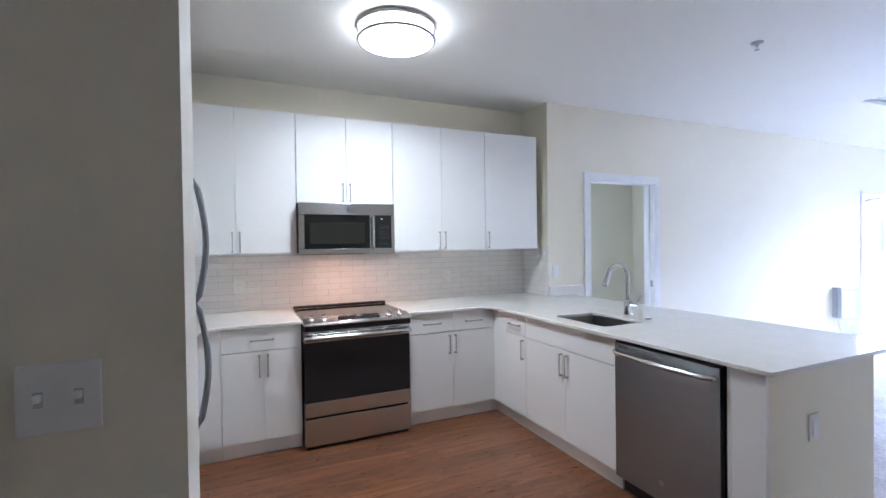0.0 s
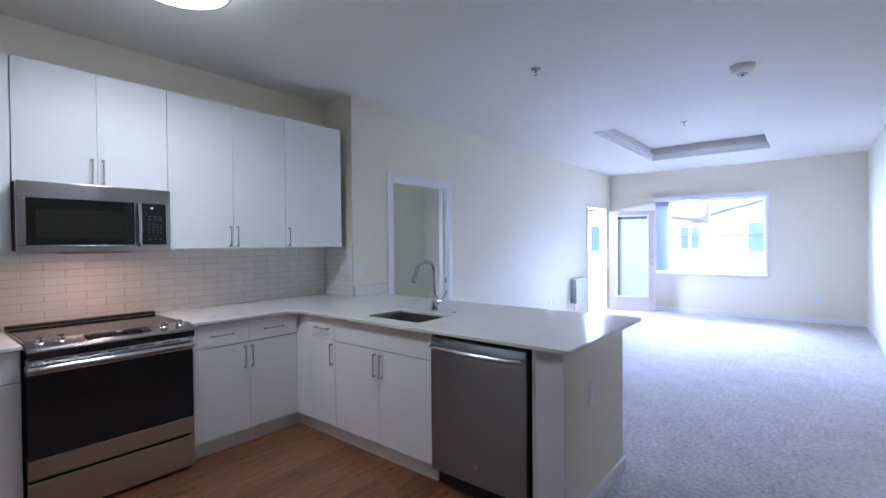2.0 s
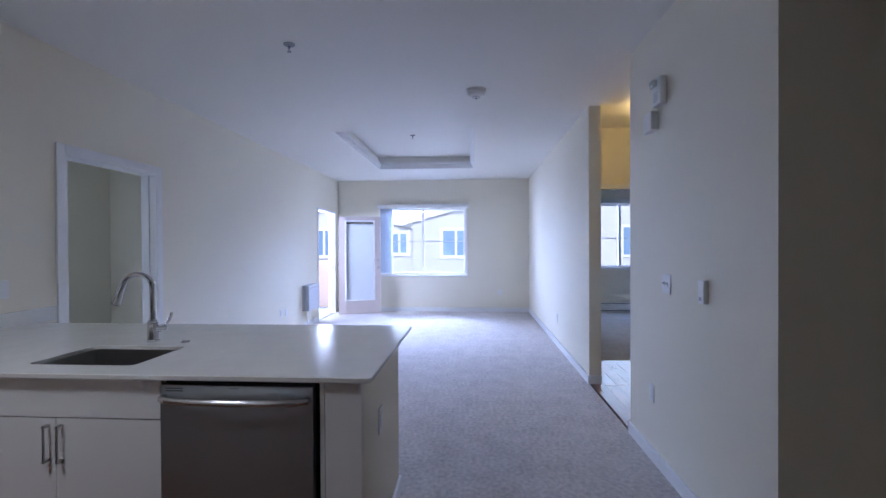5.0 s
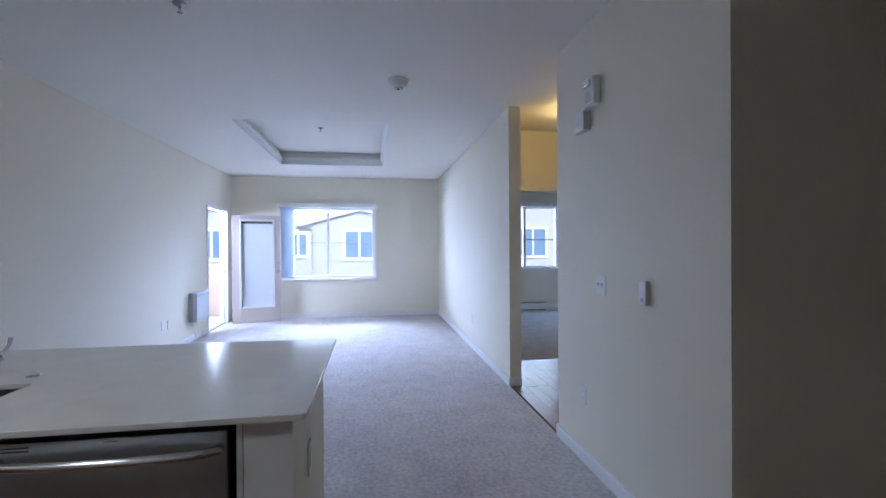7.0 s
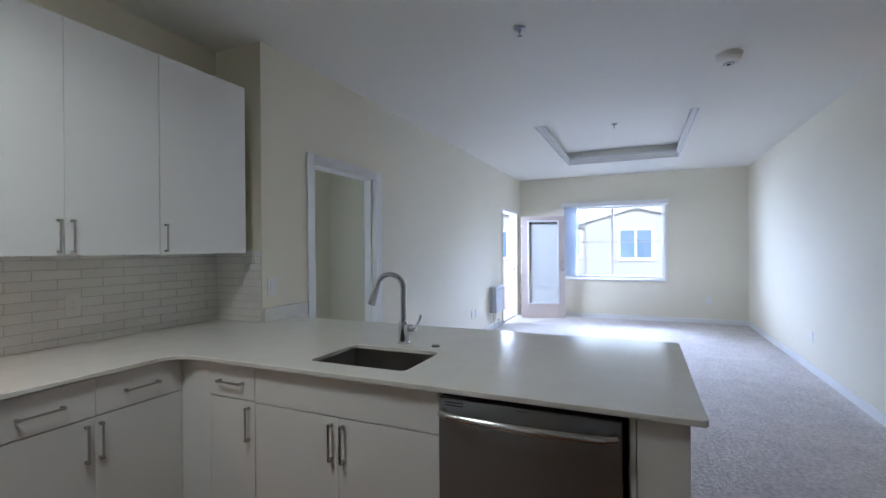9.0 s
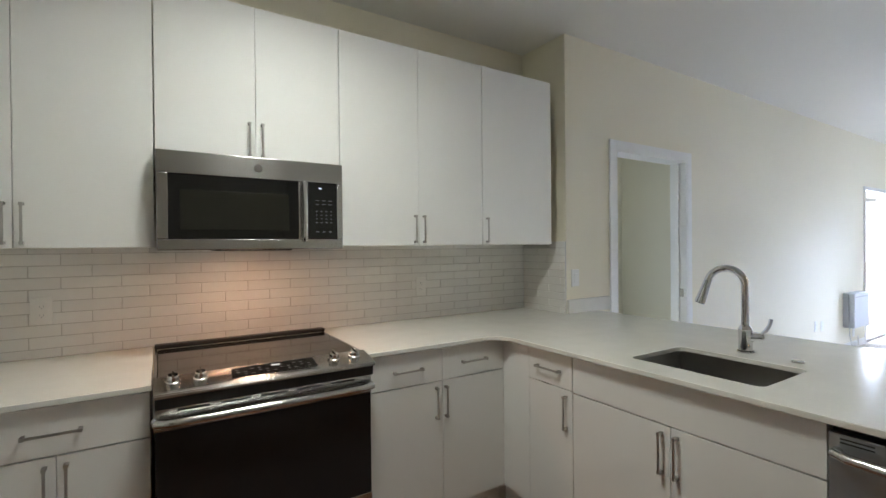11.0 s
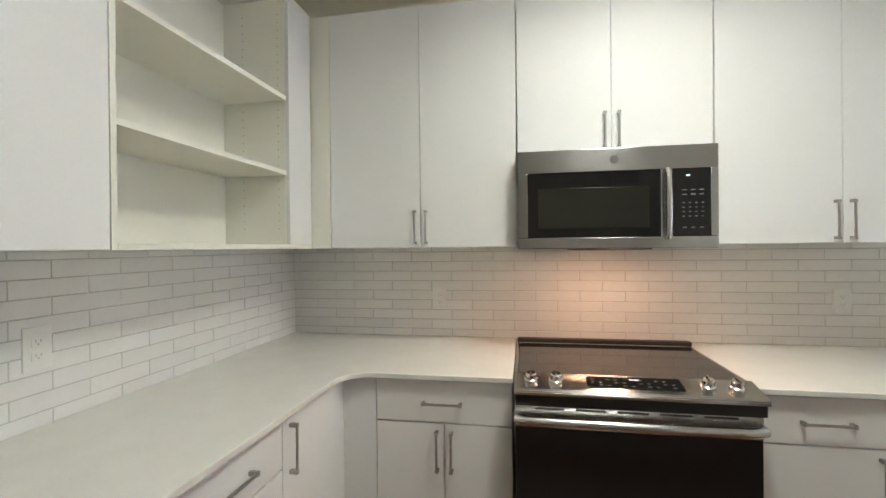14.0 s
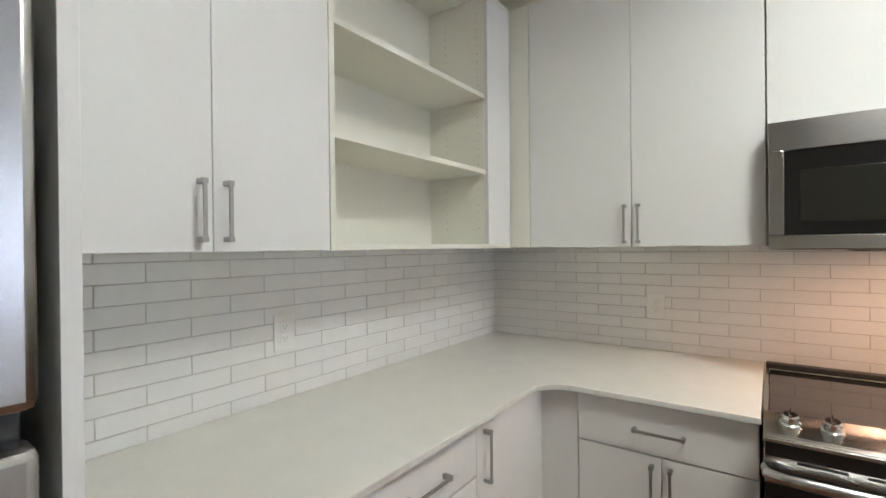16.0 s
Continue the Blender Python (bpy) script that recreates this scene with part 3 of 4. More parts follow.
corner_filler([(BX - 0.019, -0.172, BY + 0.004, BY + 0.02), (BX - 0.019, BX - 0.002, 3.452, BY + 0.004)], [(BX - 0.09, -0.172, BY + 0.045, BY + 0.06)])
corner_filler([(1.925, EX + 0.075, BY + 0.004, BY + 0.02), (EX + 0.002, EX + 0.019, 3.307, BY + 0.004)], [(1.925, EX + 0.16, BY + 0.045, BY + 0.06), (EX + 0.045, EX + 0.06, 3.307, BY + 0.045)])
solid("end_filler", boxes((EX, EX + 0.6, 1.452, 1.47, 0, BASE_TOP), bevel=0.001), CABINET, "white filler beside the dishwasher", "filler")
solid("end_filler", boxes((EX - 0.004, EX + 0.015, 1.303, 1.448, 0, BASE_TOP), bevel=0.001), CABINET, "white end panel of the peninsula", "panel")

# half wall that carries the peninsula
PEN_Y, PEN_X = 1.303, 2.782
structure("wall_peninsula", boxes((EX + 0.016, PEN_X, PEN_Y, 1.45, 0, BASE_TOP), (EX + ED + 0.004, PEN_X, 1.45, DOORWALL, 0, BASE_TOP)), WALL, "cream painted half wall under the peninsula counter", "wall")
skirting("baseboard_peninsula", (EX + 0.0, PEN_X + B, PEN_Y - B, PEN_Y), (PEN_X, PEN_X + B, PEN_Y, DOORWALL - B))

# ---- worktops ----


def arc(cx, cy, r, a0, a1, n=10):
    return [(cx + r * math.cos(radians(a0 + (a1 - a0) * k / n)), cy + r * math.sin(radians(a0 + (a1 - a0) * k / n))) for k in range(n + 1)]


CT0, CT1 = 0.894, 0.914
CY, CXW, CXE = 3.478, -0.284, 1.892
LEFT_END, RIGHT_END = 0.352, 1.150
r = 0.11
solid("worktop", prism([(WEST + 0.002, 2.137), (CXW, 2.137)] + arc(CXW + r, CY - r, r, 180, 90) + [(LEFT_END, CY), (LEFT_END, NORTH - 0.002), (WEST + 0.002, NORTH - 0.002)], CT0, CT1, bevel=0.003), QUARTZ,
      "speckled off-white quartz corner worktop", "worktop", smooth=False)
SINK = (2.03, 2.395, 2.318, 2.805)
hole = arc(SINK[0] + 0.03, SINK[2] + 0.03, 0.03, 180, 270, 5) + arc(SINK[1] - 0.03, SINK[2] + 0.03, 0.03, 270, 360, 5) + arc(SINK[1] - 0.03, SINK[3] - 0.03, 0.03, 0, 90, 5) + arc(SINK[0] + 0.03, SINK[3] - 0.03, 0.03, 90, 180, 5)
solid("worktop", prism([(RIGHT_END, CY)] + arc(CXE - r, CY - r, r, 90, 0) + arc(CXE + 0.02, 1.258 + 0.02, 0.02, 180, 270, 4) + arc(3.039 - 0.02, 1.258 + 0.02, 0.02, 270, 360, 4) +
             [(3.039, DOORWALL - 0.002), (RETURN_X - 0.002, DOORWALL - 0.002), (RETURN_X - 0.002, NORTH - 0.002), (RIGHT_END, NORTH - 0.002)], CT0, CT1, hole, bevel=0.003), QUARTZ,
             "speckled off-white quartz peninsula worktop with a sink cut-out", "worktop", smooth=False)
solid("upstand", boxes((RETURN_X + 0.003, 3.172, DOORWALL - 0.022, DOORWALL - 0.002, CT1, 1.008), bevel=0.002), QUARTZ, "low off-white quartz upstand on the wall", "upstand")


def sink_thing():
    x0, x1, y0, y1 = SINK
    ob = thing("kitchen_sink", "undermount brushed steel single-bowl sink", "sink", pose(0, 0, 0))
    o, w, zb = 0.004, 0.004, 0.70
    part("bowl", boxes((x0 - o - w, x0 - o, y0 - o, y1 + o, zb, 0.8935), (x1 + o, x1 + o + w, y0 - o, y1 + o, zb, 0.8935), (x0 - o - w, x1 + o + w, y0 - o - w, y0 - o, zb, 0.8935), (x0 - o - w, x1 + o + w, y1 + o, y1 + o + w, zb, 0.8935),
                       (x0 - o - w, x1 + o + w, y0 - o - w, y1 + o + w, zb - 0.006, zb)), SINKSTEEL, ob)
    bm = lathe(bmesh.new(), [(0.045, 0.0), (0.043, 0.004), (0.03, 0.003), (0.028, 0.001), (0.0, 0.001)], 28, ((x0 + x1) / 2, (y0 + y1) / 2, zb))
    part("drain", bm, CHROME, ob, "round chrome drain")
    return ob


sink_thing()


def faucet():
    ob = thing("kitchen_faucet", "tall chrome gooseneck pull-down faucet", "faucet", pose(2.510, 2.583, CT1, 0, 0, 110.6))
    part("base", lathe(bmesh.new(), [(0.032, 0), (0.032, 0.006), (0.027, 0.011), (0.026, 0.055), (0.027, 0.1), (0.021, 0.113), (0.0148, 0.118)], 28), CHROME, ob)
    path = [(0, 0, 0.11), (0, 0, 0.2), (0, 0, 0.28)] + [(0.07 - 0.07 * math.cos(a), 0, 0.29 + 0.07 * math.sin(a)) for a in np.linspace(0, math.pi * 0.93, 16)]
    part("spout", tube(bmesh.new(), path, 0.0148, 18), CHROME, ob)
    end, way = Vector(path[-1]), (Vector(path[-1]) - Vector(path[-2])).normalized()
    head = rod(bmesh.new(), end - way * 0.002, end + way * 0.05, 0.0158, 0.018)
    rod(head, end + way * 0.05, end + way * 0.105, 0.018, 0.0225)
    part("spray_head", head, CHROME, ob)
    part("spray_face", rod(bmesh.new(), end + way * 0.105, end + way * 0.108, 0.019), BLACK, ob, "black rubber spray face")
    lever = rod(bmesh.new(), (-0.015, 0, 0.065), (-0.06, 0, 0.067), 0.019, 0.018)
    rod(lever, (-0.06, 0, 0.067), (-0.068, 0, 0.068), 0.018, 0.012)
    part("handle_hub", lever, CHROME, ob)
    part("lever", tube(bmesh.new(), [(-0.055, 0, 0.08), (-0.072, 0, 0.1), (-0.085, 0, 0.125), (-0.09, 0, 0.15)], 0.0075, 12), CHROME, ob)
    return ob


faucet()
solid("air_gap_button", lathe(bmesh.new(), [(0.022, 0), (0.022, 0.004), (0.017, 0.009), (0.0, 0.0095)], 28), CHROME, "low chrome push button set in the worktop", "button", pose(2.490, 2.388, CT1))

# ---- appliances ----


def bowed_handle(length, out, bow, radius, along="x", sides=20, n=18):
    """A bar that bows away from its face, with both ends turned into it."""
    pts = []
    for k in range(n + 1):
        u = k / n
        pts.append((length * u, -(out + bow * math.sin(math.pi * u)), 0))
    pts = [(0.0, 0.004, 0), (0.0, -out * 0.6, 0)] + pts[1:-1] + [(length, -out * 0.6, 0), (length, 0.004, 0)]
    if along == "z":
        pts = [(0, y, x) for x, y, z in pts]
    return tube(bmesh.new(), pts, radius, sides)


def bars(bm, x0, x1, z0, z1, cols, rows, y, fill=0.6, high=0.35):
    """Small printed marks in a grid on a front face."""
    for i in range(cols):
        for j in range(rows):
            w, h = (x1 - x0) / cols, (z1 - z0) / rows
            cx, cz = x0 + (i + 0.5) * w, z0 + (j + 0.5) * h
            box(bm, cx - w * fill / 2, cx + w * fill / 2, y - 0.0008, y + 0.0008, cz - h * high / 2, cz + h * high / 2)
    return bm


def microwave():
    w, z0, z1, d = 0.760, 1.376, 1.778, 0.484
    ob = thing("microwave_oven", "stainless over-range microwave with a black glass door", "microwave", pose(0.371, 3.733, 0))
    part("case", boxes((0, w, 0.035, d, z0 + 0.012, z1), bevel=0.002), BLACK, ob)
    sx = w * 0.745
    fr = bmesh.new()
    box(fr, 0, w, 0, 0.034, z1 - 0.092, z1, 0.0022)
    box(fr, 0, w, 0, 0.034, z0, z0 + 0.046, 0.004)
    box(fr, 0, 0.04, 0, 0.034, z0 + 0.046, z1 - 0.092, 0.002)
    box(fr, w - 0.028, w, 0, 0.034, z0 + 0.046, z1 - 0.092, 0.002)
    part("front_frame", fr, STEEL, ob, "brushed stainless frame")
    part("door_glass", boxes((0.04, sx - 0.012, 0.004, 0.03, z0 + 0.046, z1 - 0.092), bevel=0.002), BLACKGLASS, ob, "black glass door")
    part("viewing_window", boxes((0.080, sx - 0.056, 0.0025, 0.006, z0 + 0.084, z1 - 0.155), bevel=0.001), OVENGLASS, ob, "dark grey see-through mesh window")
    part("control_panel", boxes((sx + 0.03, w - 0.028, 0.004, 0.03, z0 + 0.046, z1 - 0.092), bevel=0.002), BLACKGLASS, ob, "black glass keypad panel")
    part("door_gap", boxes((sx - 0.012, sx + 0.03, 0.006, 0.03, z0 + 0.046, z1 - 0.092)), STEEL, ob)
    h = z1 - z0 - 0.13
    part("handle", bowed_handle(h - 0.012, 0.022, 0.009, 0.0115, "z"), STEEL, ob, "bowed stainless handle").matrix_basis = pose(sx + 0.01, 0.004, z0 + 0.044)
    a, b = sx + 0.058, w - 0.044
    keys = bars(bmesh.new(), a, b, z0 + 0.115, z0 + 0.185, 4, 4, 0.0035, 0.36, 0.22)
    bars(keys, a, b, z0 + 0.2, z0 + 0.235, 3, 2, 0.0035, 0.55, 0.2)
    bars(keys, a, b, z0 + 0.07, z0 + 0.09, 3, 1, 0.0035, 0.4, 0.25)
    tagged(part("key_marks", keys, MARK, ob, "small unreadable key legends"), kind="stuff")
    part("clock_mark", boxes((a + 0.022, a + 0.036, 0.0028, 0.0042, z1 - 0.122, z1 - 0.117)), DISPLAY, ob, "lit clock sign")
    bm = rod(bmesh.new(), (w / 2, 0.003, z1 - 0.047), (w / 2, -0.002, z1 - 0.047), 0.0165, sides=28)
    part("badge", bm, NICKEL, ob, "round grey maker's badge")
    vent = boxes((0.22, 0.56, 0.16, 0.34, z0 - 0.006, z0 + 0.011), (0.06, 0.2, 0.05, 0.3, z0 + 0.004, z0 + 0.011), (0.58, 0.72, 0.05, 0.3, z0 + 0.004, z0 + 0.011), bevel=0.001)
    part("underside_vent", vent, BLACK, ob, "dark grease filters underneath")
    part("lamp_lens", boxes((0.31, 0.47, 0.042, 0.097, z0 + 0.006, z0 + 0.0115)), HOODGLOW, ob, "lit warm hood lamp lens")
    return ob


microwave()


def kitchen_range():
    w = 0.786
    ob = thing("electric_range", "slide-in stainless electric range with a black glass oven door", "range", pose(0.357, 3.445, 0))
    part("body", boxes((0.004, w - 0.004, 0.045, 0.655, 0.02, 0.888), bevel=0.002), BLACK, ob)
    part("cooktop", boxes((0.012, w - 0.012, 0.075, 0.62, 0.9125, 0.922), bevel=0.002), BLACKGLASS, ob, "black ceramic glass cooktop")
    part("cooktop_rim", boxes((0, 0.011, 0.07, 0.66, 0.889, 0.921), (w - 0.011, w, 0.07, 0.66, 0.889, 0.921), (0.011, w - 0.011, 0.07, 0.66, 0.889, 0.912), bevel=0.002), STEEL, ob)
    part("rear_vent", boxes((0.0, w, 0.622, 0.665, 0.9225, 0.943), bevel=0.005), BLACK, ob, "raised black rear vent trim")
    bm = bmesh.new()
    prof = [(-0.055, 0.884), (-0.055, 0.897), (-0.045, 0.904), (0.074, 0.929), (0.074, 0.892), (0.02, 0.884)]
    ends = [[bm.verts.new((x, y, z)) for y, z in prof] for x in (0.0, w)]
    for k in range(len(prof)):
        bm.faces.new((ends[0][k], ends[0][(k + 1) % len(prof)], ends[1][(k + 1) % len(prof)], ends[1][k]))
    bm.faces.new(ends[0][::-1])
    bm.faces.new(ends[1])
    bmesh.ops.bevel(bm, geom=[e for e in bm.edges if abs(e.verts[0].co.x - e.verts[1].co.x) > 0.1], offset=0.003, segments=2, affect="EDGES")
    panel = part("control_panel", bm, STEEL, ob, "sloping stainless control panel")
    slope = math.degrees(math.atan2(0.025, 0.119))
    on = lambda x, u, up=0.0: pose(x, -0.045 + u * math.cos(radians(slope)), 0.904 + u * math.sin(radians(slope)), slope) @ pose(0, 0, up)
    for x in (0.058, 0.143, 0.632, 0.72):
        kb = lathe(bmesh.new(), [(0.024, 0), (0.024, 0.006), (0.02, 0.009), (0.0185, 0.026), (0.016, 0.03), (0, 0.03)], 26)
        box(kb, -0.0035, 0.0035, -0.019, 0.019, 0.028, 0.036, 0.001)
        part("knob", kb, KNOB, ob, "polished steel burner knob", on(x, 0.062))
    disp = part("display", boxes((-0.155, 0.155, -0.036, 0.04, 0.0, 0.0025), bevel=0.001), BLACKGLASS, ob, "black glass display with printed keys", on(0.4, 0.065, 0.0005))
    marks = bmesh.new()
    for i in range(11):
        for j in range(3):
            if (i + j) % 3:
                box(marks, -0.14 + i * 0.026, -0.129 + i * 0.026, -0.026 + j * 0.02, -0.0235 + j * 0.02, 0.0024, 0.0032)
    tagged(part("display_marks", marks, MARK, disp, "small unreadable key legends"), kind="stuff")
    part("clock", boxes(*[(-0.010 + 0.008 * k, -0.0045 + 0.008 * k, 0.016, 0.0225, 0.0024, 0.0034) for k in range(4)]), DISPLAY, disp, "lit clock digits")
    part("panel_gap", boxes((0.003, w - 0.003, -0.042, 0.044, 0.844, 0.883), bevel=0.003), BLACK, ob, "black band under the controls")
    door = part("oven_door", boxes((0.002, w - 0.002, -0.010, 0.04, 0.336, 0.761), bevel=0.003), DOORGLASS, ob, "black glass oven door")
    part("top_rail", boxes((0, w, -0.012, 0.04, 0.762, 0.844), bevel=0.003), STEEL, door, "stainless rail over the glass")
    part("bottom_rail", boxes((0, w, -0.012, 0.04, 0.232, 0.335), bevel=0.003), STEEL, door, "stainless rail under the glass")
    part("vent_slots", boxes(*[(0.07 + 0.135 * k, 0.17 + 0.135 * k, -0.0135, -0.011, 0.824, 0.831) for k in range(5)]), BLACK, door, "dark vent slots")
    part("door_handle", bowed_handle(w - 0.02, 0.036, 0.010, 0.018), STEEL, door, "thick bowed stainless handle", pose(0.01, -0.012, 0.797))
    part("storage_drawer", boxes((0, w, -0.012, 0.04, 0.025, 0.218), bevel=0.003), STEEL, ob, "stainless storage drawer")
    part("plinth", boxes((0.01, w - 0.01, 0.02, 0.05, 0, 0.024)), BLACK, ob)
    return ob


kitchen_range()


def dishwasher():
    w = 0.630
    ob = thing("dishwasher", "stainless dishwasher with a bowed bar handle", "dishwasher", pose(EX - 0.02, 2.116, 0, 0, 0, -90))
    part("tub", boxes((0.004, w - 0.004, 0.035, 0.58, 0.09, 0.880), bevel=0.002), BLACK, ob)
    door = part("door_panel", boxes((0.004, w - 0.004, 0, 0.034, 0.105, 0.872), bevel=0.004), STEEL_V, ob)
    part("handle", bowed_handle(w - 0.05, 0.034, 0.022, 0.014), STEEL, door, "bowed stainless handle", pose(0.025, 0.0, 0.822))
    vent = boxes((0.03, 0.1, -0.0012, 0.001, 0.857, 0.861), (0.03, 0.1, -0.0012, 0.001, 0.847, 0.851))
    part("vent", vent, BLACK, door, "small vent slots")
    part("label_mark", boxes((0.29, 0.33, -0.001, 0.001, 0.860, 0.863)), MARK, door)
    part("badge", rod(bmesh.new(), (w / 2, 0.003, 0.205), (w / 2, -0.002, 0.205), 0.014, sides=24), NICKEL, door, "round grey maker's badge")
    part("toe_kick", boxes((0, w, 0.075, 0.09, 0, 0.1)), BLACK, ob, "black toe kick")
    return ob


dishwasher()


def fridge():
    w, d = 0.745, 0.684
    ob = thing("refrigerator", "stainless top-freezer refrigerator with curved bar handles", "refrigerator", pose(-0.214, 1.342, 0, 0, 0, 90))
    part("body", boxes((0.004, w - 0.004, 0.06, d - 0.006, 0.03, 1.7), bevel=0.004), BLACK, ob)
    for z0, z1, hz in ((0.08, 1.2, 0.8), (1.235, 1.715, 1.25)):
        door = part("door", boxes((0, w, 0, 0.056, z0, z1), bevel=0.012), STEEL, ob)
        part("handle", bowed_handle(0.44, 0.028, 0.03, 0.011, "z"), STEEL_V, door, "curved steel bar handle", pose(w - 0.07, 0, hz))
        for mz in (hz - 0.008, hz + 0.41):
            part("handle_mount", boxes((w - 0.083, w - 0.057, -0.026, 0.002, mz, mz + 0.038), bevel=0.003), BLACK, door, "dark handle mount")
    part("foot_grille", boxes((0.02, w - 0.02, 0.03, 0.06, 0.01, 0.075)), BLACK, ob)
    for x in (0.05, w - 0.05):
        part("foot", rod(bmesh.new(), (x, 0.1, 0), (x, 0.1, 0.031), 0.02), BLACK, ob)
    return ob


fridge()

# ---- kitchen wall and ceiling fittings ----


def ceiling_lamp():
    ob = thing("ceiling_light", "round flush drum ceiling light, lit, with nickel rings", "ceiling light", pose(0.885, 2.89, H))
    part("canopy", lathe(bmesh.new(), [(0.235, -0.001), (0.235, -0.012), (0.2, -0.014), (0, -0.014)], 56), WHITEPLASTIC, ob)
    for r0, z in ((0.246, -0.016), (0.246, -0.086)):
        prof = [(r0 - 0.014, z), (r0, z), (r0 + 0.002, z - 0.007), (r0, z - 0.014), (r0 - 0.014, z - 0.014), (r0 - 0.014, z)]
        part("ring", lathe(bmesh.new(), prof, 64), NICKEL, ob, "satin nickel ring")
    part("diffuser", lathe(bmesh.new(), [(0.2, -0.015), (0.231, -0.017), (0.231, -0.096), (0.222, -0.103), (0.17, -0.110), (0.09, -0.114), (0.0, -0.115)], 56), LAMPGLOW, ob, "glowing white diffuser")
    return ob


ceiling_lamp()


def plate(m, label, w=0.075, h=0.118, toggles=(), sockets=(), rocker=False, group="switch plates", name="light_switch", category="switch"):
    """A wall plate facing -y; local origin at its centre on the wall."""
    ob = thing(name, label, category, m, group)
    part("cover", boxes((-w / 2, w / 2, -0.006, 0, -h / 2, h / 2), bevel=0.002), WHITEPLASTIC, ob)
    for x in toggles:
        part("toggle", boxes((x - 0.005, x + 0.005, -0.018, -0.005, -0.002, 0.01), bevel=0.0015), WHITEPLASTIC, ob)
        part("slot", boxes((x - 0.0065, x + 0.0065, -0.0066, -0.0055, -0.013, 0.013)), GREYPLASTIC, ob)
    for z in sockets:
        s = part("socket", boxes((-0.017, 0.017, -0.0075, -0.005, z - 0.014, z + 0.014), bevel=0.001), WHITEPLASTIC, ob)
        part("slots", boxes((-0.0075, -0.0055, -0.0082, -0.007, z - 0.002, z + 0.006), (0.0055, 0.0075, -0.0082, -0.007, z - 0.002, z + 0.006), (-0.002, 0.002, -0.0082, -0.007, z - 0.009, z - 0.005)), GREYPLASTIC, s)
    if rocker:
        part("rocker", boxes((-0.017, 0.017, -0.0095, -0.005, -0.033, 0.033), bevel=0.0015), WHITEPLASTIC, ob)
    return ob


S2 = (0.019, -0.019)
plate(pose(-0.322, 1.0995, 1.204), "white double toggle switch plate on the stub wall", 0.116, 0.116, toggles=(-0.027, 0.027))
TF = NORTH - 0.011
plate(pose(-0.053, TF, 1.118), "white duplex outlet on the tiled backsplash", sockets=S2, name="wall_outlet", category="outlet", group="outlets")
plate(pose(1.827, TF, 1.124), "white duplex outlet on the tiled backsplash", sockets=S2, name="wall_outlet", category="outlet", group="outlets")
plate(pose(WEST + 0.011, 2.832, 1.128, 0, 0, 90), "white duplex outlet on the tiled side wall", sockets=S2, name="wall_outlet", category="outlet", group="outlets")
plate(pose(2.823, DOORWALL - 0.0005, 1.155), "white switch plate beside the doorway", rocker=True)
plate(pose(2.263, PEN_Y - 0.0005, 0.615), "blank white plate on the peninsula end", rocker=True, name="wall_outlet", category="outlet", group="outlets")
plate(pose(6.905, DOORWALL - 0.0005, 0.40), "white outlet low on the living room wall", sockets=S2, name="wall_outlet", category="outlet", group="outlets")
plate(pose(7.09, DOORWALL - 0.0005, 0.385), "white cable plate low on the living room wall", name="wall_outlet", category="outlet", group="outlets")
plate(pose(EAST - 0.0005, 0.31, 0.415, 0, 0, -90), "white outlet below the window side", sockets=S2, name="wall_outlet", category="outlet", group="outlets")
plate(pose(6.68, SOUTH + 0.0005, 0.39, 0, 0, 180), "white outlet low on the long wall", sockets=S2, name="wall_outlet", category="outlet", group="outlets")
plate(pose(3.265, SOUTH + 0.0005, 0.44, 0, 0, 180), "white outlet low on the entry wall", sockets=S2, name="wall_outlet", category="outlet", group="outlets")
plate(pose(3.03, SOUTH + 0.0005, 1.178, 0, 0, 180), "white double toggle switch plate on the entry wall", 0.116, 0.118, toggles=(-0.023, 0.023))

# ---- living room fittings ----


def sprinkler(x, y, z):
    ob = thing("fire_sprinkler", "chrome pendant fire sprinkler on the ceiling", "sprinkler", pose(x, y, z), "fire sprinklers")
    part("rosette", lathe(bmesh.new(), [(0.04, 0), (0.038, -0.006), (0.02, -0.012), (0.012, -0.013)], 28), STEEL_V, ob)
    body = rod(bmesh.new(), (0, 0, -0.012), (0, 0, -0.03), 0.009)
    for s in (-1, 1):
        tube(body, [(0.009 * s, 0, -0.028), (0.014 * s, 0, -0.038), (0.003 * s, 0, -0.05)], 0.002, 8)
    part("frame", body, STEEL_V, ob)
    part("deflector", lathe(bmesh.new(), [(0.0, -0.05), (0.016, -0.051), (0.016, -0.053), (0.0, -0.053)], 20), STEEL_V, ob)
    return ob


sprinkler(3.29, 2.145, H)
sprinkler(6.85, 1.755, H + 0.22)


def smoke_detector():
    ob = thing("smoke_detector", "round cream smoke detector on the ceiling", "smoke detector", pose(4.325, 0.835, H))
    part("base", lathe(bmesh.new(), [(0.09, 0), (0.09, -0.014), (0.084, -0.022), (0.083, -0.022)], 40), WHITEPLASTIC, ob)
    part("cover", lathe(bmesh.new(), [(0.081, -0.022), (0.083, -0.034), (0.07, -0.054), (0.038, -0.064), (0.036, -0.072), (0.0, -0.074)], 40), WHITEPLASTIC, ob)
    part("sensor_ring", lathe(bmesh.new(), [(0.0365, -0.0645), (0.038, -0.069), (0.036, -0.0725)], 32), GREYPLASTIC, ob, "grey sensor slot ring")
    part("test_button", lathe(bmesh.new(), [(0.014, -0.0735), (0.013, -0.079), (0.0, -0.08)], 24), BLACK, ob, "dark round test button")
    return ob


smoke_detector()


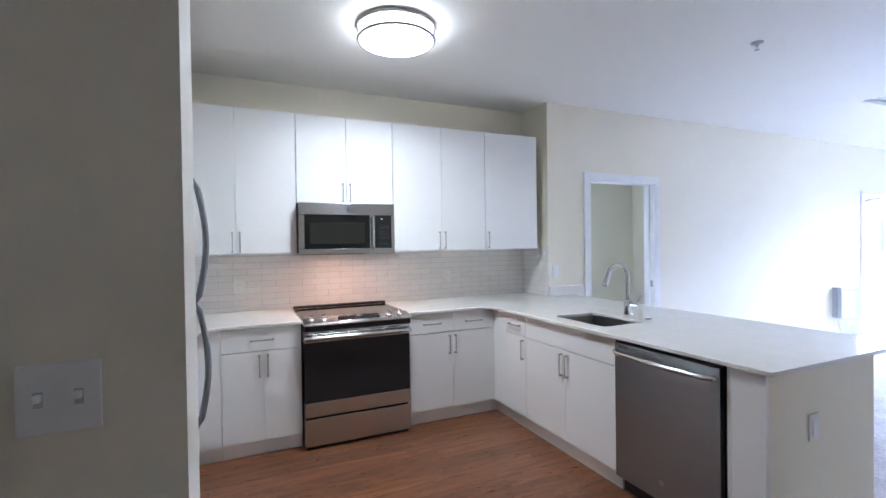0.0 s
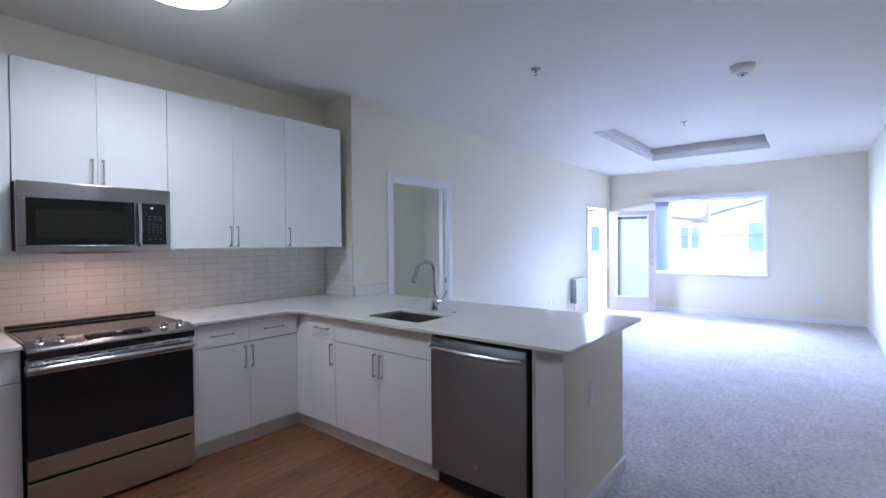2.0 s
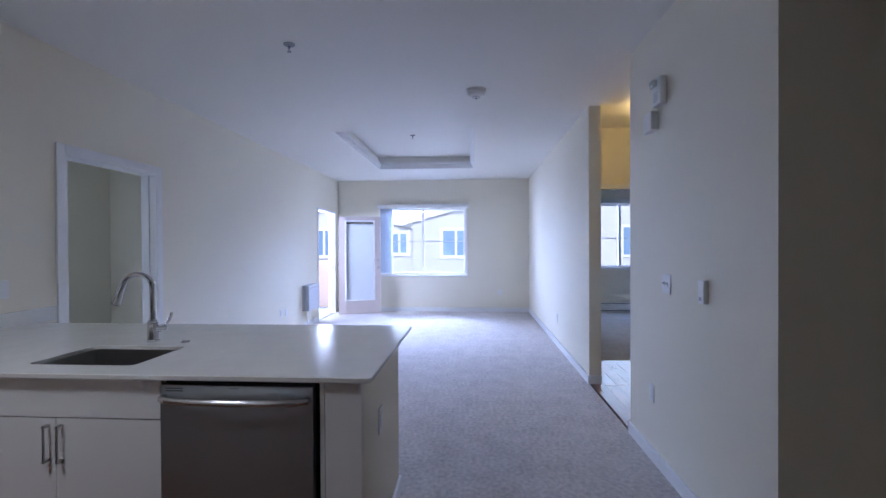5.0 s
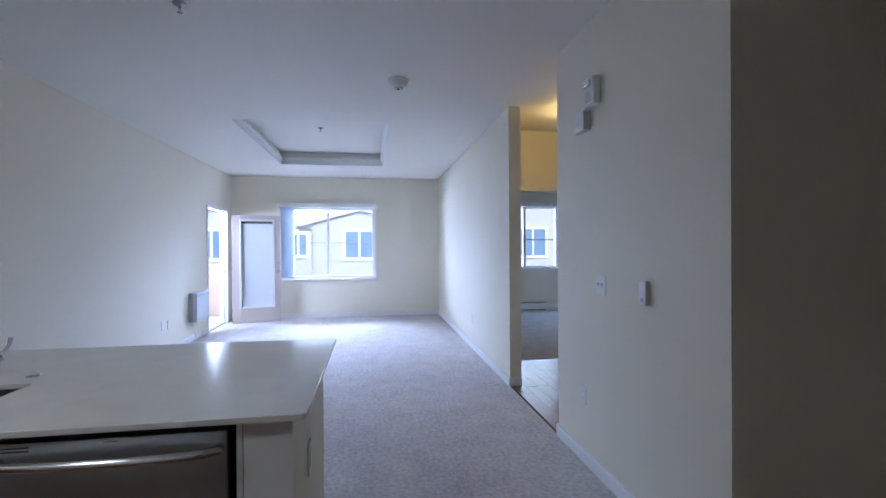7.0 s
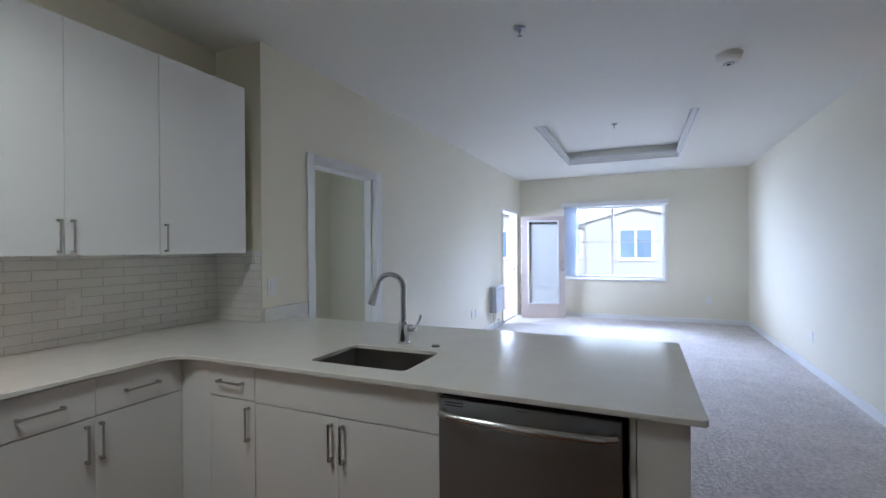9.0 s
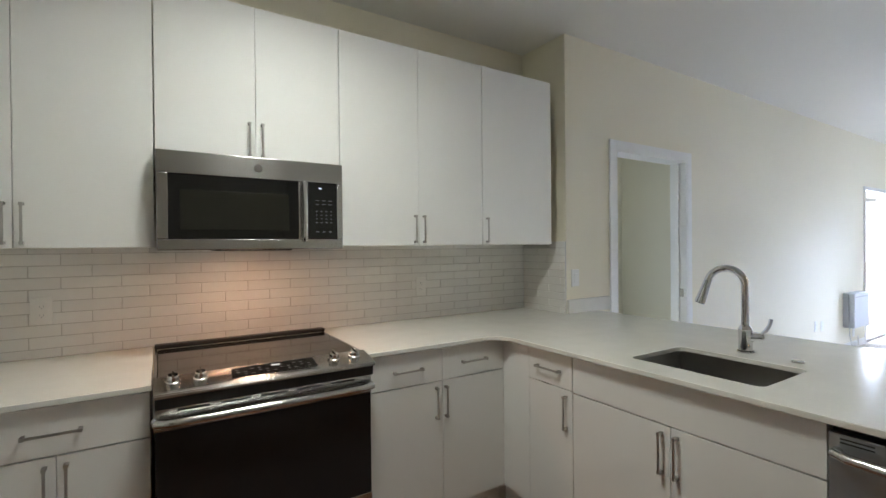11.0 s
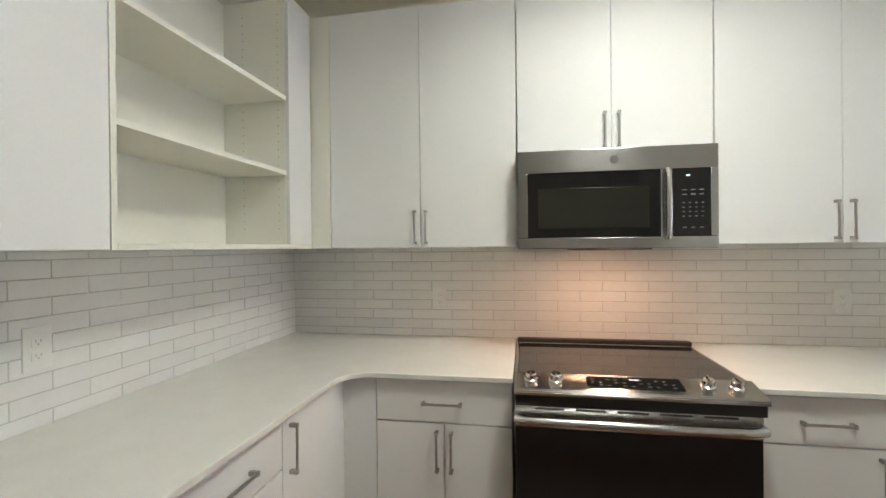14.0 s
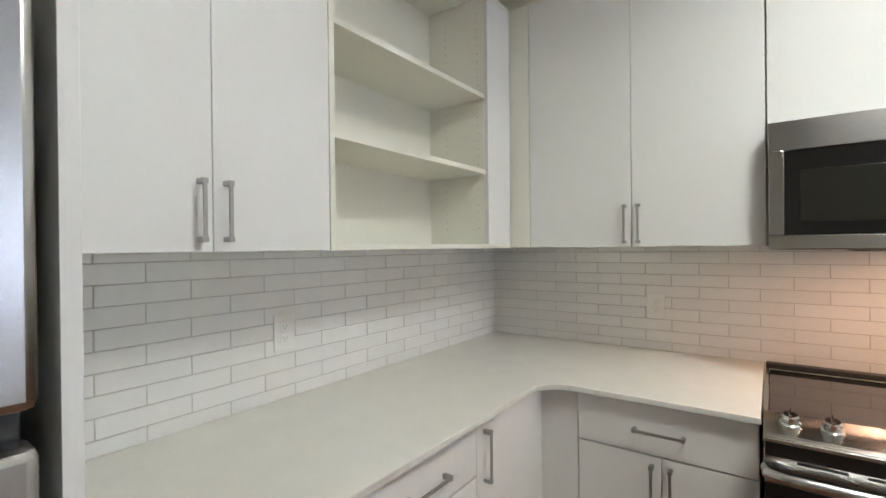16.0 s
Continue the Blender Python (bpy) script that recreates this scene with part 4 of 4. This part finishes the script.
def alarm_strobe():
    ob = thing("alarm_strobe", "cream wall alarm horn with a clear strobe lens", "alarm", pose(3.085, SOUTH, 2.36, 0, 0, 180))
    part("housing", boxes((-0.06, 0.06, -0.045, 0, -0.085, 0.085), bevel=0.008), WHITEPLASTIC, ob)
    part("strobe_lens", boxes((-0.035, 0.035, -0.075, -0.045, 0.025, 0.065), bevel=0.008), CHROME, ob, "shiny strobe reflector")
    part("horn_grille", boxes(*[(-0.035, 0.035, -0.047, -0.044, -0.06 + 0.016 * k, -0.054 + 0.016 * k) for k in range(4)]), GREYPLASTIC, ob)
    return ob


alarm_strobe()
chime = thing("door_chime", "white door chime box on the wall", "chime", pose(3.225, SOUTH, 2.205, 0, 0, 180))
part("housing", boxes((-0.035, 0.075, -0.05, 0, -0.06, 0.06), bevel=0.006), WHITEPLASTIC, chime)
part("speaker_box", boxes((-0.095, -0.036, -0.035, 0, -0.055, 0.05), bevel=0.006), WHITEPLASTIC, chime)
therm = thing("thermostat", "slim white wall thermostat", "thermostat", pose(2.57, SOUTH, 1.176, 0, 0, 180))
part("cover", boxes((-0.028, 0.028, -0.026, 0, -0.06, 0.06), bevel=0.005), WHITEPLASTIC, therm)
part("dial_mark", boxes((-0.012, 0.012, -0.0295, -0.027, -0.045, -0.025), bevel=0.001), GREYPLASTIC, therm)


def wall_heater():
    ob = thing("wall_heater", "grey electric wall heater with a dangling cord", "heater", pose(7.76, DOORWALL, 0.30))
    part("back_box", boxes((0, 0.52, -0.06, 0, 0, 0.44), bevel=0.008), GREYPLASTIC, ob)
    part("front_cover", boxes((0.0, 0.52, -0.12, -0.062, 0.0, 0.44), bevel=0.012), PALEGREY, ob)
    part("air_slot", boxes((0.03, 0.49, -0.1225, -0.119, 0.385, 0.4), bevel=0.001), GREYPLASTIC, ob, "grey air slot")
    part("cord", tube(bmesh.new(), [(0.06, -0.05, 0.01), (0.07, -0.05, -0.1), (0.14, -0.05, -0.24), (0.3, -0.04, -0.31), (0.45, -0.03, -0.28), (0.5, -0.012, -0.16)], 0.006, 8), WHITEPLASTIC, ob, "white power cord")
    return ob


wall_heater()
plate(pose(8.12, DOORWALL - 0.0005, 0.2), "white outlet with a plugged heater cord", sockets=S2, name="wall_outlet", category="outlet", group="outlets")


def living_window():
    y0, y1, z0, z1 = WIN
    ob = structure("window_1", boxes((EAST - 0.016, EAST, y0 - 0.045, y0, z0 - 0.02, z1), (EAST - 0.016, EAST, y1, y1 + 0.03, z0 - 0.02, z1), bevel=0.003), TRIM, "wide white sliding window", "window")
    part("window_sill", boxes((EAST - 0.045, EAST + 0.06, y0 - 0.05, y1 + 0.035, z0 - 0.045, z0 - 0.021), bevel=0.004), TRIM, ob)
    part("window_frame", boxes((EAST + 0.06, EAST + 0.12, y0, y0 + 0.04, z0, z1), (EAST + 0.06, EAST + 0.12, y1 - 0.04, y1, z0, z1), (EAST + 0.06, EAST + 0.12, y0 + 0.04, y1 - 0.04, z0, z0 + 0.04), (EAST + 0.06, EAST + 0.12, y0 + 0.04, y1 - 0.04, z1 - 0.04, z1), bevel=0.003), TRIM, ob)
    mid = 1.96
    part("meeting_stile", boxes((EAST + 0.062, EAST + 0.118, mid - 0.026, mid + 0.026, z0 + 0.04, z1 - 0.04), bevel=0.003), TRIM, ob)
    for a, b in ((y0 + 0.04, mid - 0.026), (mid + 0.026, y1 - 0.04)):
        pane = part("pane", boxes((EAST + 0.088, EAST + 0.092, a, b, z0 + 0.04, z1 - 0.04)), GLASS, ob)
        pane.visible_shadow = False
        part("muntin", boxes((EAST + 0.082, EAST + 0.087, a, b, 1.50, 1.516)), GREYPLASTIC, ob, "thin grey muntin bar")
    return ob


living_window()


def vertical_blind(win, count, label):
    y0, y1, z0, z1 = win
    ob = thing("vertical_blind", label, "blind", pose(0, 0, 0))
    part("valance", boxes((EAST - 0.1, EAST - 0.017, y0 - 0.07, y1 + 0.06, z1 - 0.005, z1 + 0.085), bevel=0.004), TRIM, ob, "white valance")
    slat = bmesh.new()
    vs = [slat.verts.new((0.006 * (1 - (2 * k / 6 - 1) ** 2), -0.044 + 0.088 * k / 6, z)) for z in (z0 + 0.03, z1 - 0.006) for k in range(7)]
    for k in range(6):
        slat.faces.new((vs[k], vs[k + 1], vs[k + 8], vs[k + 7]))
    bmesh.ops.solidify(slat, geom=slat.faces[:], thickness=0.0012)
    data = mesh_of("slat", slat, BLIND)
    for k in range(count):
        s = new("slat", data)
        s.parent = ob
        s.matrix_basis = pose(EAST - 0.055, y1 - 0.02 - 0.019 * k, 0, 0, 0, 62 + 5 * math.sin(k * 2.1))
    return ob


vertical_blind(WIN, 12, "pale vertical slat blind stacked to one side of the window")
vertical_blind(BEDWIN, 16, "pale vertical slat blind half drawn over the bedroom window")


def balcony_door():
    """A glazed door leaf with dark headrail shade and added pale slats between its panes, hinged at its east jamb and
    standing open.
    """
    w, h = 0.86, 2.03
    ob = thing("balcony_door", "taupe glazed balcony door standing open into the room", "door", pose(9.345, 3.635, 0, 0, 0, -70))
    z0, z1, s = 0.3, 1.93, 0.14
    part("leaf", boxes((0, s, -0.022, 0.022, 0.008, h), (w - s, w, -0.022, 0.022, 0.008, h), (s, w - s, -0.022, 0.022, 0.008, z0), (s, w - s, -0.022, 0.022, z1, h), bevel=0.003), DOORPAINT, ob)
    for y in (-0.0245, 0.0245):
        part("glazing_bead", boxes((s - 0.02, s + 0.012, y - 0.008, y + 0.008, z0 - 0.02, z1 + 0.02), (w - s - 0.012, w - s + 0.02, y - 0.008, y + 0.008, z0 - 0.02, z1 + 0.02), (s + 0.012, w - s - 0.012, y - 0.008, y + 0.008, z0 - 0.02, z0 + 0.012), (s + 0.012, w - s - 0.012, y - 0.008, y + 0.008, z1 - 0.012, z1 + 0.02), bevel=0.002), TRIM, ob)
    for y in (-0.014, 0.014):
        g = part("pane", boxes((s, w - s, y - 0.002, y + 0.002, z0, z1)), GLASS, ob)
        g.visible_shadow = False
    # shadow of the blind headrail, built as dark strips
    part("headrail_shade", boxes(*[(s + 0.014, w - s - 0.014, -0.009, 0.009, z1 - 0.02 - 0.008 * k, z1 - 0.0145 - 0.008 * k) for k in range(6)]), BLACK, ob, "dark strips for the blind headrail's shadow between the panes")
    # pale slats added so that the glass looks as bright as the wall beyond
    for k in range(58):
        z = z0 + 0.02 + 0.027 * k
        if z < z1 - 0.07:
            slat = new("blind_slat", bpy.data.meshes.get("blind_slat") or mesh_of("blind_slat", boxes((s + 0.014, w - s - 0.014, -0.0145, 0.0145, 0, 0.0012)), TRIM))
            slat.parent = ob
            slat.matrix_basis = pose(0, 0, z, 72)
    for y in (-0.022, 0.022):
        k = lathe(bmesh.new(), [(0.027, 0), (0.027, 0.006), (0.012, 0.012), (0.012, 0.035), (0.026, 0.045), (0.027, 0.058), (0.018, 0.066), (0, 0.067)], 24)
        part("knob", k, NICKEL, ob, "round nickel knob", pose(w - 0.06, y, 0.96, 90 if y < 0 else -90))
    part("deadbolt", rod(bmesh.new(), (w - 0.06, -0.022, 1.12), (w - 0.06, -0.034, 1.12), 0.024), NICKEL, ob)
    for z in (0.2, 1.0, 1.8):
        part("hinge", rod(bmesh.new(), (-0.006, 0.02, z), (-0.006, 0.02, z + 0.09), 0.007), NICKEL, ob)
    return ob


balcony_door()


def bedroom_window():
    y0, y1, z0, z1 = BEDWIN
    ob = structure("window_2", boxes((EAST - 0.016, EAST, y0 - 0.05, y0, z0 - 0.05, z1 + 0.05), (EAST - 0.016, EAST, y1, y1 + 0.05, z0 - 0.05, z1 + 0.05), (EAST - 0.016, EAST, y0, y1, z0 - 0.05, z0), (EAST - 0.016, EAST, y0, y1, z1, z1 + 0.05), bevel=0.003), TRIM, "white bedroom window", "window")
    mid = (y0 + y1) / 2
    part("window_frame", boxes((EAST + 0.06, EAST + 0.12, y0, y0 + 0.05, z0, z1), (EAST + 0.06, EAST + 0.12, y1 - 0.05, y1, z0, z1), (EAST + 0.06, EAST + 0.12, y0 + 0.05, y1 - 0.05, z0, z0 + 0.04), (EAST + 0.06, EAST + 0.12, y0 + 0.05, y1 - 0.05, z1 - 0.04, z1), (EAST + 0.062, EAST + 0.118, mid - 0.03, mid + 0.03, z0 + 0.04, z1 - 0.04)), TRIM, ob)
    for a, b in ((y0 + 0.05, mid - 0.03), (mid + 0.03, y1 - 0.05)):
        g = part("pane", boxes((EAST + 0.088, EAST + 0.092, a, b, z0 + 0.04, z1 - 0.04)), GLASS, ob)
        g.visible_shadow = False
        part("muntin", boxes((EAST + 0.08, EAST + 0.087, a, b, 1.54, 1.56)), GREYPLASTIC, ob, "thin grey muntin bar")
    return ob


bedroom_window()
bh = thing("baseboard_heater", "low white electric baseboard heater", "heater", pose(EAST - 0.001, -1.5, 0.03, 0, 0, -90))
part("cover", boxes((0, 1.15, -0.05, 0, 0.02, 0.15), bevel=0.006), WHITEPLASTIC, bh)
part("air_slot", boxes((0.02, 1.13, -0.056, -0.045, 0.158, 0.168), (0.02, 1.13, -0.056, -0.045, 0.0, 0.014)), BLACK, bh, "dark air slots")
part("top_rail", boxes((0, 1.15, -0.052, 0, 0.17, 0.185), bevel=0.003), WHITEPLASTIC, bh)
structure("door_3", boxes((BEDROOM_X - 0.016, BEDROOM_X, -1.61, -1.55, 0, 2.15), (BEDROOM_X - 0.016, BEDROOM_X, -0.62, -0.56, 0, 2.15), (BEDROOM_X - 0.016, BEDROOM_X, -1.55, -0.62, 2.09, 2.15), bevel=0.003), TRIM, "white painted bedroom door casing", "door frame")
hl = thing("hall_light", "small nickel hall ceiling light, lit", "ceiling light", pose(4.93, -0.91, H))
part("canopy", lathe(bmesh.new(), [(0.06, 0), (0.06, -0.012), (0.03, -0.03), (0.012, -0.035)], 28), NICKEL, hl)
part("arm", rod(bmesh.new(), (0, 0, -0.03), (0, 0, -0.09), 0.01), NICKEL, hl)
part("bulb", lathe(bmesh.new(), [(0.012, -0.085), (0.03, -0.095), (0.034, -0.11), (0.025, -0.125), (0, -0.13)], 24), HALLGLOW, hl, "glowing amber bulb")

# ---- outdoors ----
structure("ground", boxes((-900, 900, -900, 900, -3.2, -3.1)), GROUND, "dry bare ground below the flats", "ground")
# glowing sheet added for the sky, bright enough to mirror in the worktop
structure("backdrop", boxes((120.0, 120.5, -160, 200, -3.0, 90)), SKYGLOW, "glowing sheet added as the white sky beyond the houses", "sky")
structure("balcony_floor", boxes((6.9, 11.0, DOORWALL + T, 5.6, -0.25, -0.04)), CONCRETE, "grey concrete balcony floor", "balcony")
structure("balcony_wall", boxes((6.9, 11.0, 5.6, 5.75, -0.25, 1.06), (6.9, 11.0, 5.57, 5.78, 1.06, 1.12), (10.85, 11.0, DOORWALL + T, 5.6, -0.25, 1.06)), STUCCO_PINK, "warm beige stucco balcony parapet", "wall")


def pane_window(parent, y0, y1, z0, z1, x):
    """A white-trimmed two-light window on a wall that faces west."""
    f = part("window", boxes((x - 0.06, x, y0 - 0.14, y0, z0 - 0.14, z1 + 0.14), (x - 0.06, x, y1, y1 + 0.14, z0 - 0.14, z1 + 0.14), (x - 0.06, x, y0, y1, z1, z1 + 0.14), (x - 0.09, x, y0, y1, z0 - 0.14, z0), (x - 0.05, x + 0.02, (y0 + y1) / 2 - 0.05, (y0 + y1) / 2 + 0.05, z0, z1)), TRIM, parent, "white trimmed window")
    part("pane", boxes((x - 0.02, x - 0.005, y0, (y0 + y1) / 2 - 0.05, z0, z1)), DARKPANE, f)
    part("pane", boxes((x - 0.02, x - 0.005, (y0 + y1) / 2 + 0.05, y1, z0, z1)), DARKPANE, f)
    return f


def neighbour(name, x, y0, y1, eave, ridge, windows, deep=9.0, over=0.5):
    """A stucco house whose gable faces west."""
    ob = thing(name, "pale stucco apartment building with a gabled shingle roof", "house", pose(0, 0, 0), "neighbouring buildings")
    mid = (y0 + y1) / 2
    bm = bmesh.new()
    prof = [(y0, -3.1), (y1, -3.1), (y1, eave), (mid, ridge), (y0, eave)]
    ends = [[bm.verts.new((xx, y, z)) for y, z in prof] for xx in (x, x + deep)]
    for k in range(5):
        bm.faces.new((ends[0][k], ends[0][(k + 1) % 5], ends[1][(k + 1) % 5], ends[1][k]))
    bm.faces.new(ends[0])
    bm.faces.new(ends[1][::-1])
    part("wall", bm, STUCCO, ob)
    rb = bmesh.new()
    run, rise = (y1 - y0) / 2, ridge - eave
    for s in (-1, 1):
        k = rise / run
        prof = [(mid, ridge + 0.02), (mid + s * (run + over), eave - over * k + 0.02), (mid + s * (run + over), eave - over * k + 0.24), (mid, ridge + 0.24)]
        ends = [[rb.verts.new((xx, y, z)) for y, z in prof] for xx in (x - 0.1, x + deep)]
        for j in range(4):
            rb.faces.new((ends[0][j], ends[0][(j + 1) % 4], ends[1][(j + 1) % 4], ends[1][j]))
        rb.faces.new(ends[0])
        rb.faces.new(ends[1][::-1])
    part("roof", rb, ROOF, ob)
    fb = bmesh.new()
    for s in (-1, 1):
        k = rise / run
        prof = [(mid, ridge + 0.0), (mid + s * (run + over), eave - over * k), (mid + s * (run + over), eave - over * k + 0.26), (mid, ridge + 0.26)]
        ends = [[fb.verts.new((xx, y, z)) for y, z in prof] for xx in (x - 0.17, x - 0.102)]
        for j in range(4):
            fb.faces.new((ends[0][j], ends[0][(j + 1) % 4], ends[1][(j + 1) % 4], ends[1][j]))
        fb.faces.new(ends[0])
        fb.faces.new(ends[1][::-1])
    part("fascia", fb, TRIM, ob)
    for a, b, z0, z1 in windows:
        pane_window(ob, a, b, z0, z1, x)
    return ob


neighbour("neighbour_house", 20.0, -0.35, 3.55, 2.42, 2.95, [(1.07, 2.2, 0.98, 2.06)])
neighbour("neighbour_house", 20.25, 3.58, 11.5, 2.2, 3.0, [(3.85, 4.5, 1.1, 1.95), (7.0, 8.2, 1.0, 2.1)], over=0.02)
neighbour("neighbour_house", 24.0, -14.0, -5.5, 3.4, 5.0, [(-8.2, -6.8, 0.9, 2.3)])

# ---- backsplash tiles and floor planks ----
TW, TH, GAP, RISE = 0.2185, 0.0514, 0.0024, 0.008
TILE_MESHES = {}


def tile_mesh(w, h):
    key = (round(w, 3), round(h, 3))
    if key not in TILE_MESHES:
        TILE_MESHES[key] = mesh_of("tile", boxes((0, w, -RISE, 0, 0, h), bevel=0.0016), TILE)
    return TILE_MESHES[key]


def tiled(name, m, width, z0, z1, joint):
    """A grouted backsplash in half bond, with a joint at that x in its uppermost whole row; local x runs along the wall, faces -y."""
    back = structure(name, boxes((0, width, -0.0082, 0, z0, z1)), GROUT, "white glazed subway tiles with thin grey joints", "backsplash")
    back.matrix_basis = m
    for row in range(10):
        low = 0.9035 + row * TH
        a0, b0 = max(low, z0), min(low + TH - GAP, z1)
        if b0 - a0 < 0.006:
            continue
        x = joint % TW - 2 * TW + (0 if row % 2 else TW / 2)
        while x < width:
            a, b = max(0.001, x), min(width - 0.001, x + TW - GAP)
            if b - a > 0.012:
                t = new("tile", tile_mesh(b - a, b0 - a0))
                t.parent = back
                t.matrix_basis = pose(a, -0.0032 + 0.0004 * random.random(), a0, 0.12 * (random.random() - 0.5), 0, 0)
            x += TW
    return back


tiled("backsplash_north", pose(WEST + 0.012, NORTH, 0), RETURN_X - WEST - 0.024, CT1 + 0.001, UPPER_Z0 + 0.02, 0.013 + TW / 2 - WEST - 0.012)
tiled("backsplash_west", pose(WEST, 2.136, 0, 0, 0, 90), NORTH - 2.136, CT1 + 0.001, UPPER_Z0 - 0.001, 2.548 - 2.136)
tiled("backsplash_return", pose(RETURN_X, NORTH, 0, 0, 0, -90), NORTH - DOORWALL, CT1 + 0.001, UPPER_Z0 + 0.02, 0.05)

PLANKS = {}


def planked(floor, x0, x1, y0, y1, w=0.125, long=1.22):
    y = y0
    while y < y1 - 0.005:
        b = min(w - 0.0012, y1 - y)
        x = x0 - random.random() * long
        while x < x1:
            a, e = max(x, x0), min(x + long - 0.0012, x1)
            if e - a > 0.03:
                key = (round(e - a, 2), round(b, 3))
                if key not in PLANKS:
                    PLANKS[key] = mesh_of("plank", boxes((0, key[0], 0, key[1], -0.013, 0), bevel=0.0008), WOOD)
                p = new("plank", PLANKS[key])
                p.parent = floor
                p.matrix_basis = pose(a, y, -0.0004 * random.random())
            x += long
        y += w


planked(bpy.data.objects["floor_kitchen"], -1.9, WOODLINE - 0.004, -1.3, 1.175)
planked(bpy.data.objects["floor_kitchen"], WEST, WOODLINE - 0.004, 1.175, NORTH)
planked(bpy.data.objects["floor_hall"], HALL_W, BEDROOM_X + 0.055, -2.2, SOUTH - 0.02)
structure("trim_threshold", boxes((WOODLINE - 0.003, WOODLINE + 0.03, SOUTH, PEN_Y, 0.0, 0.006), bevel=0.002), NICKEL, "thin metal strip between wood and carpet", "trim")
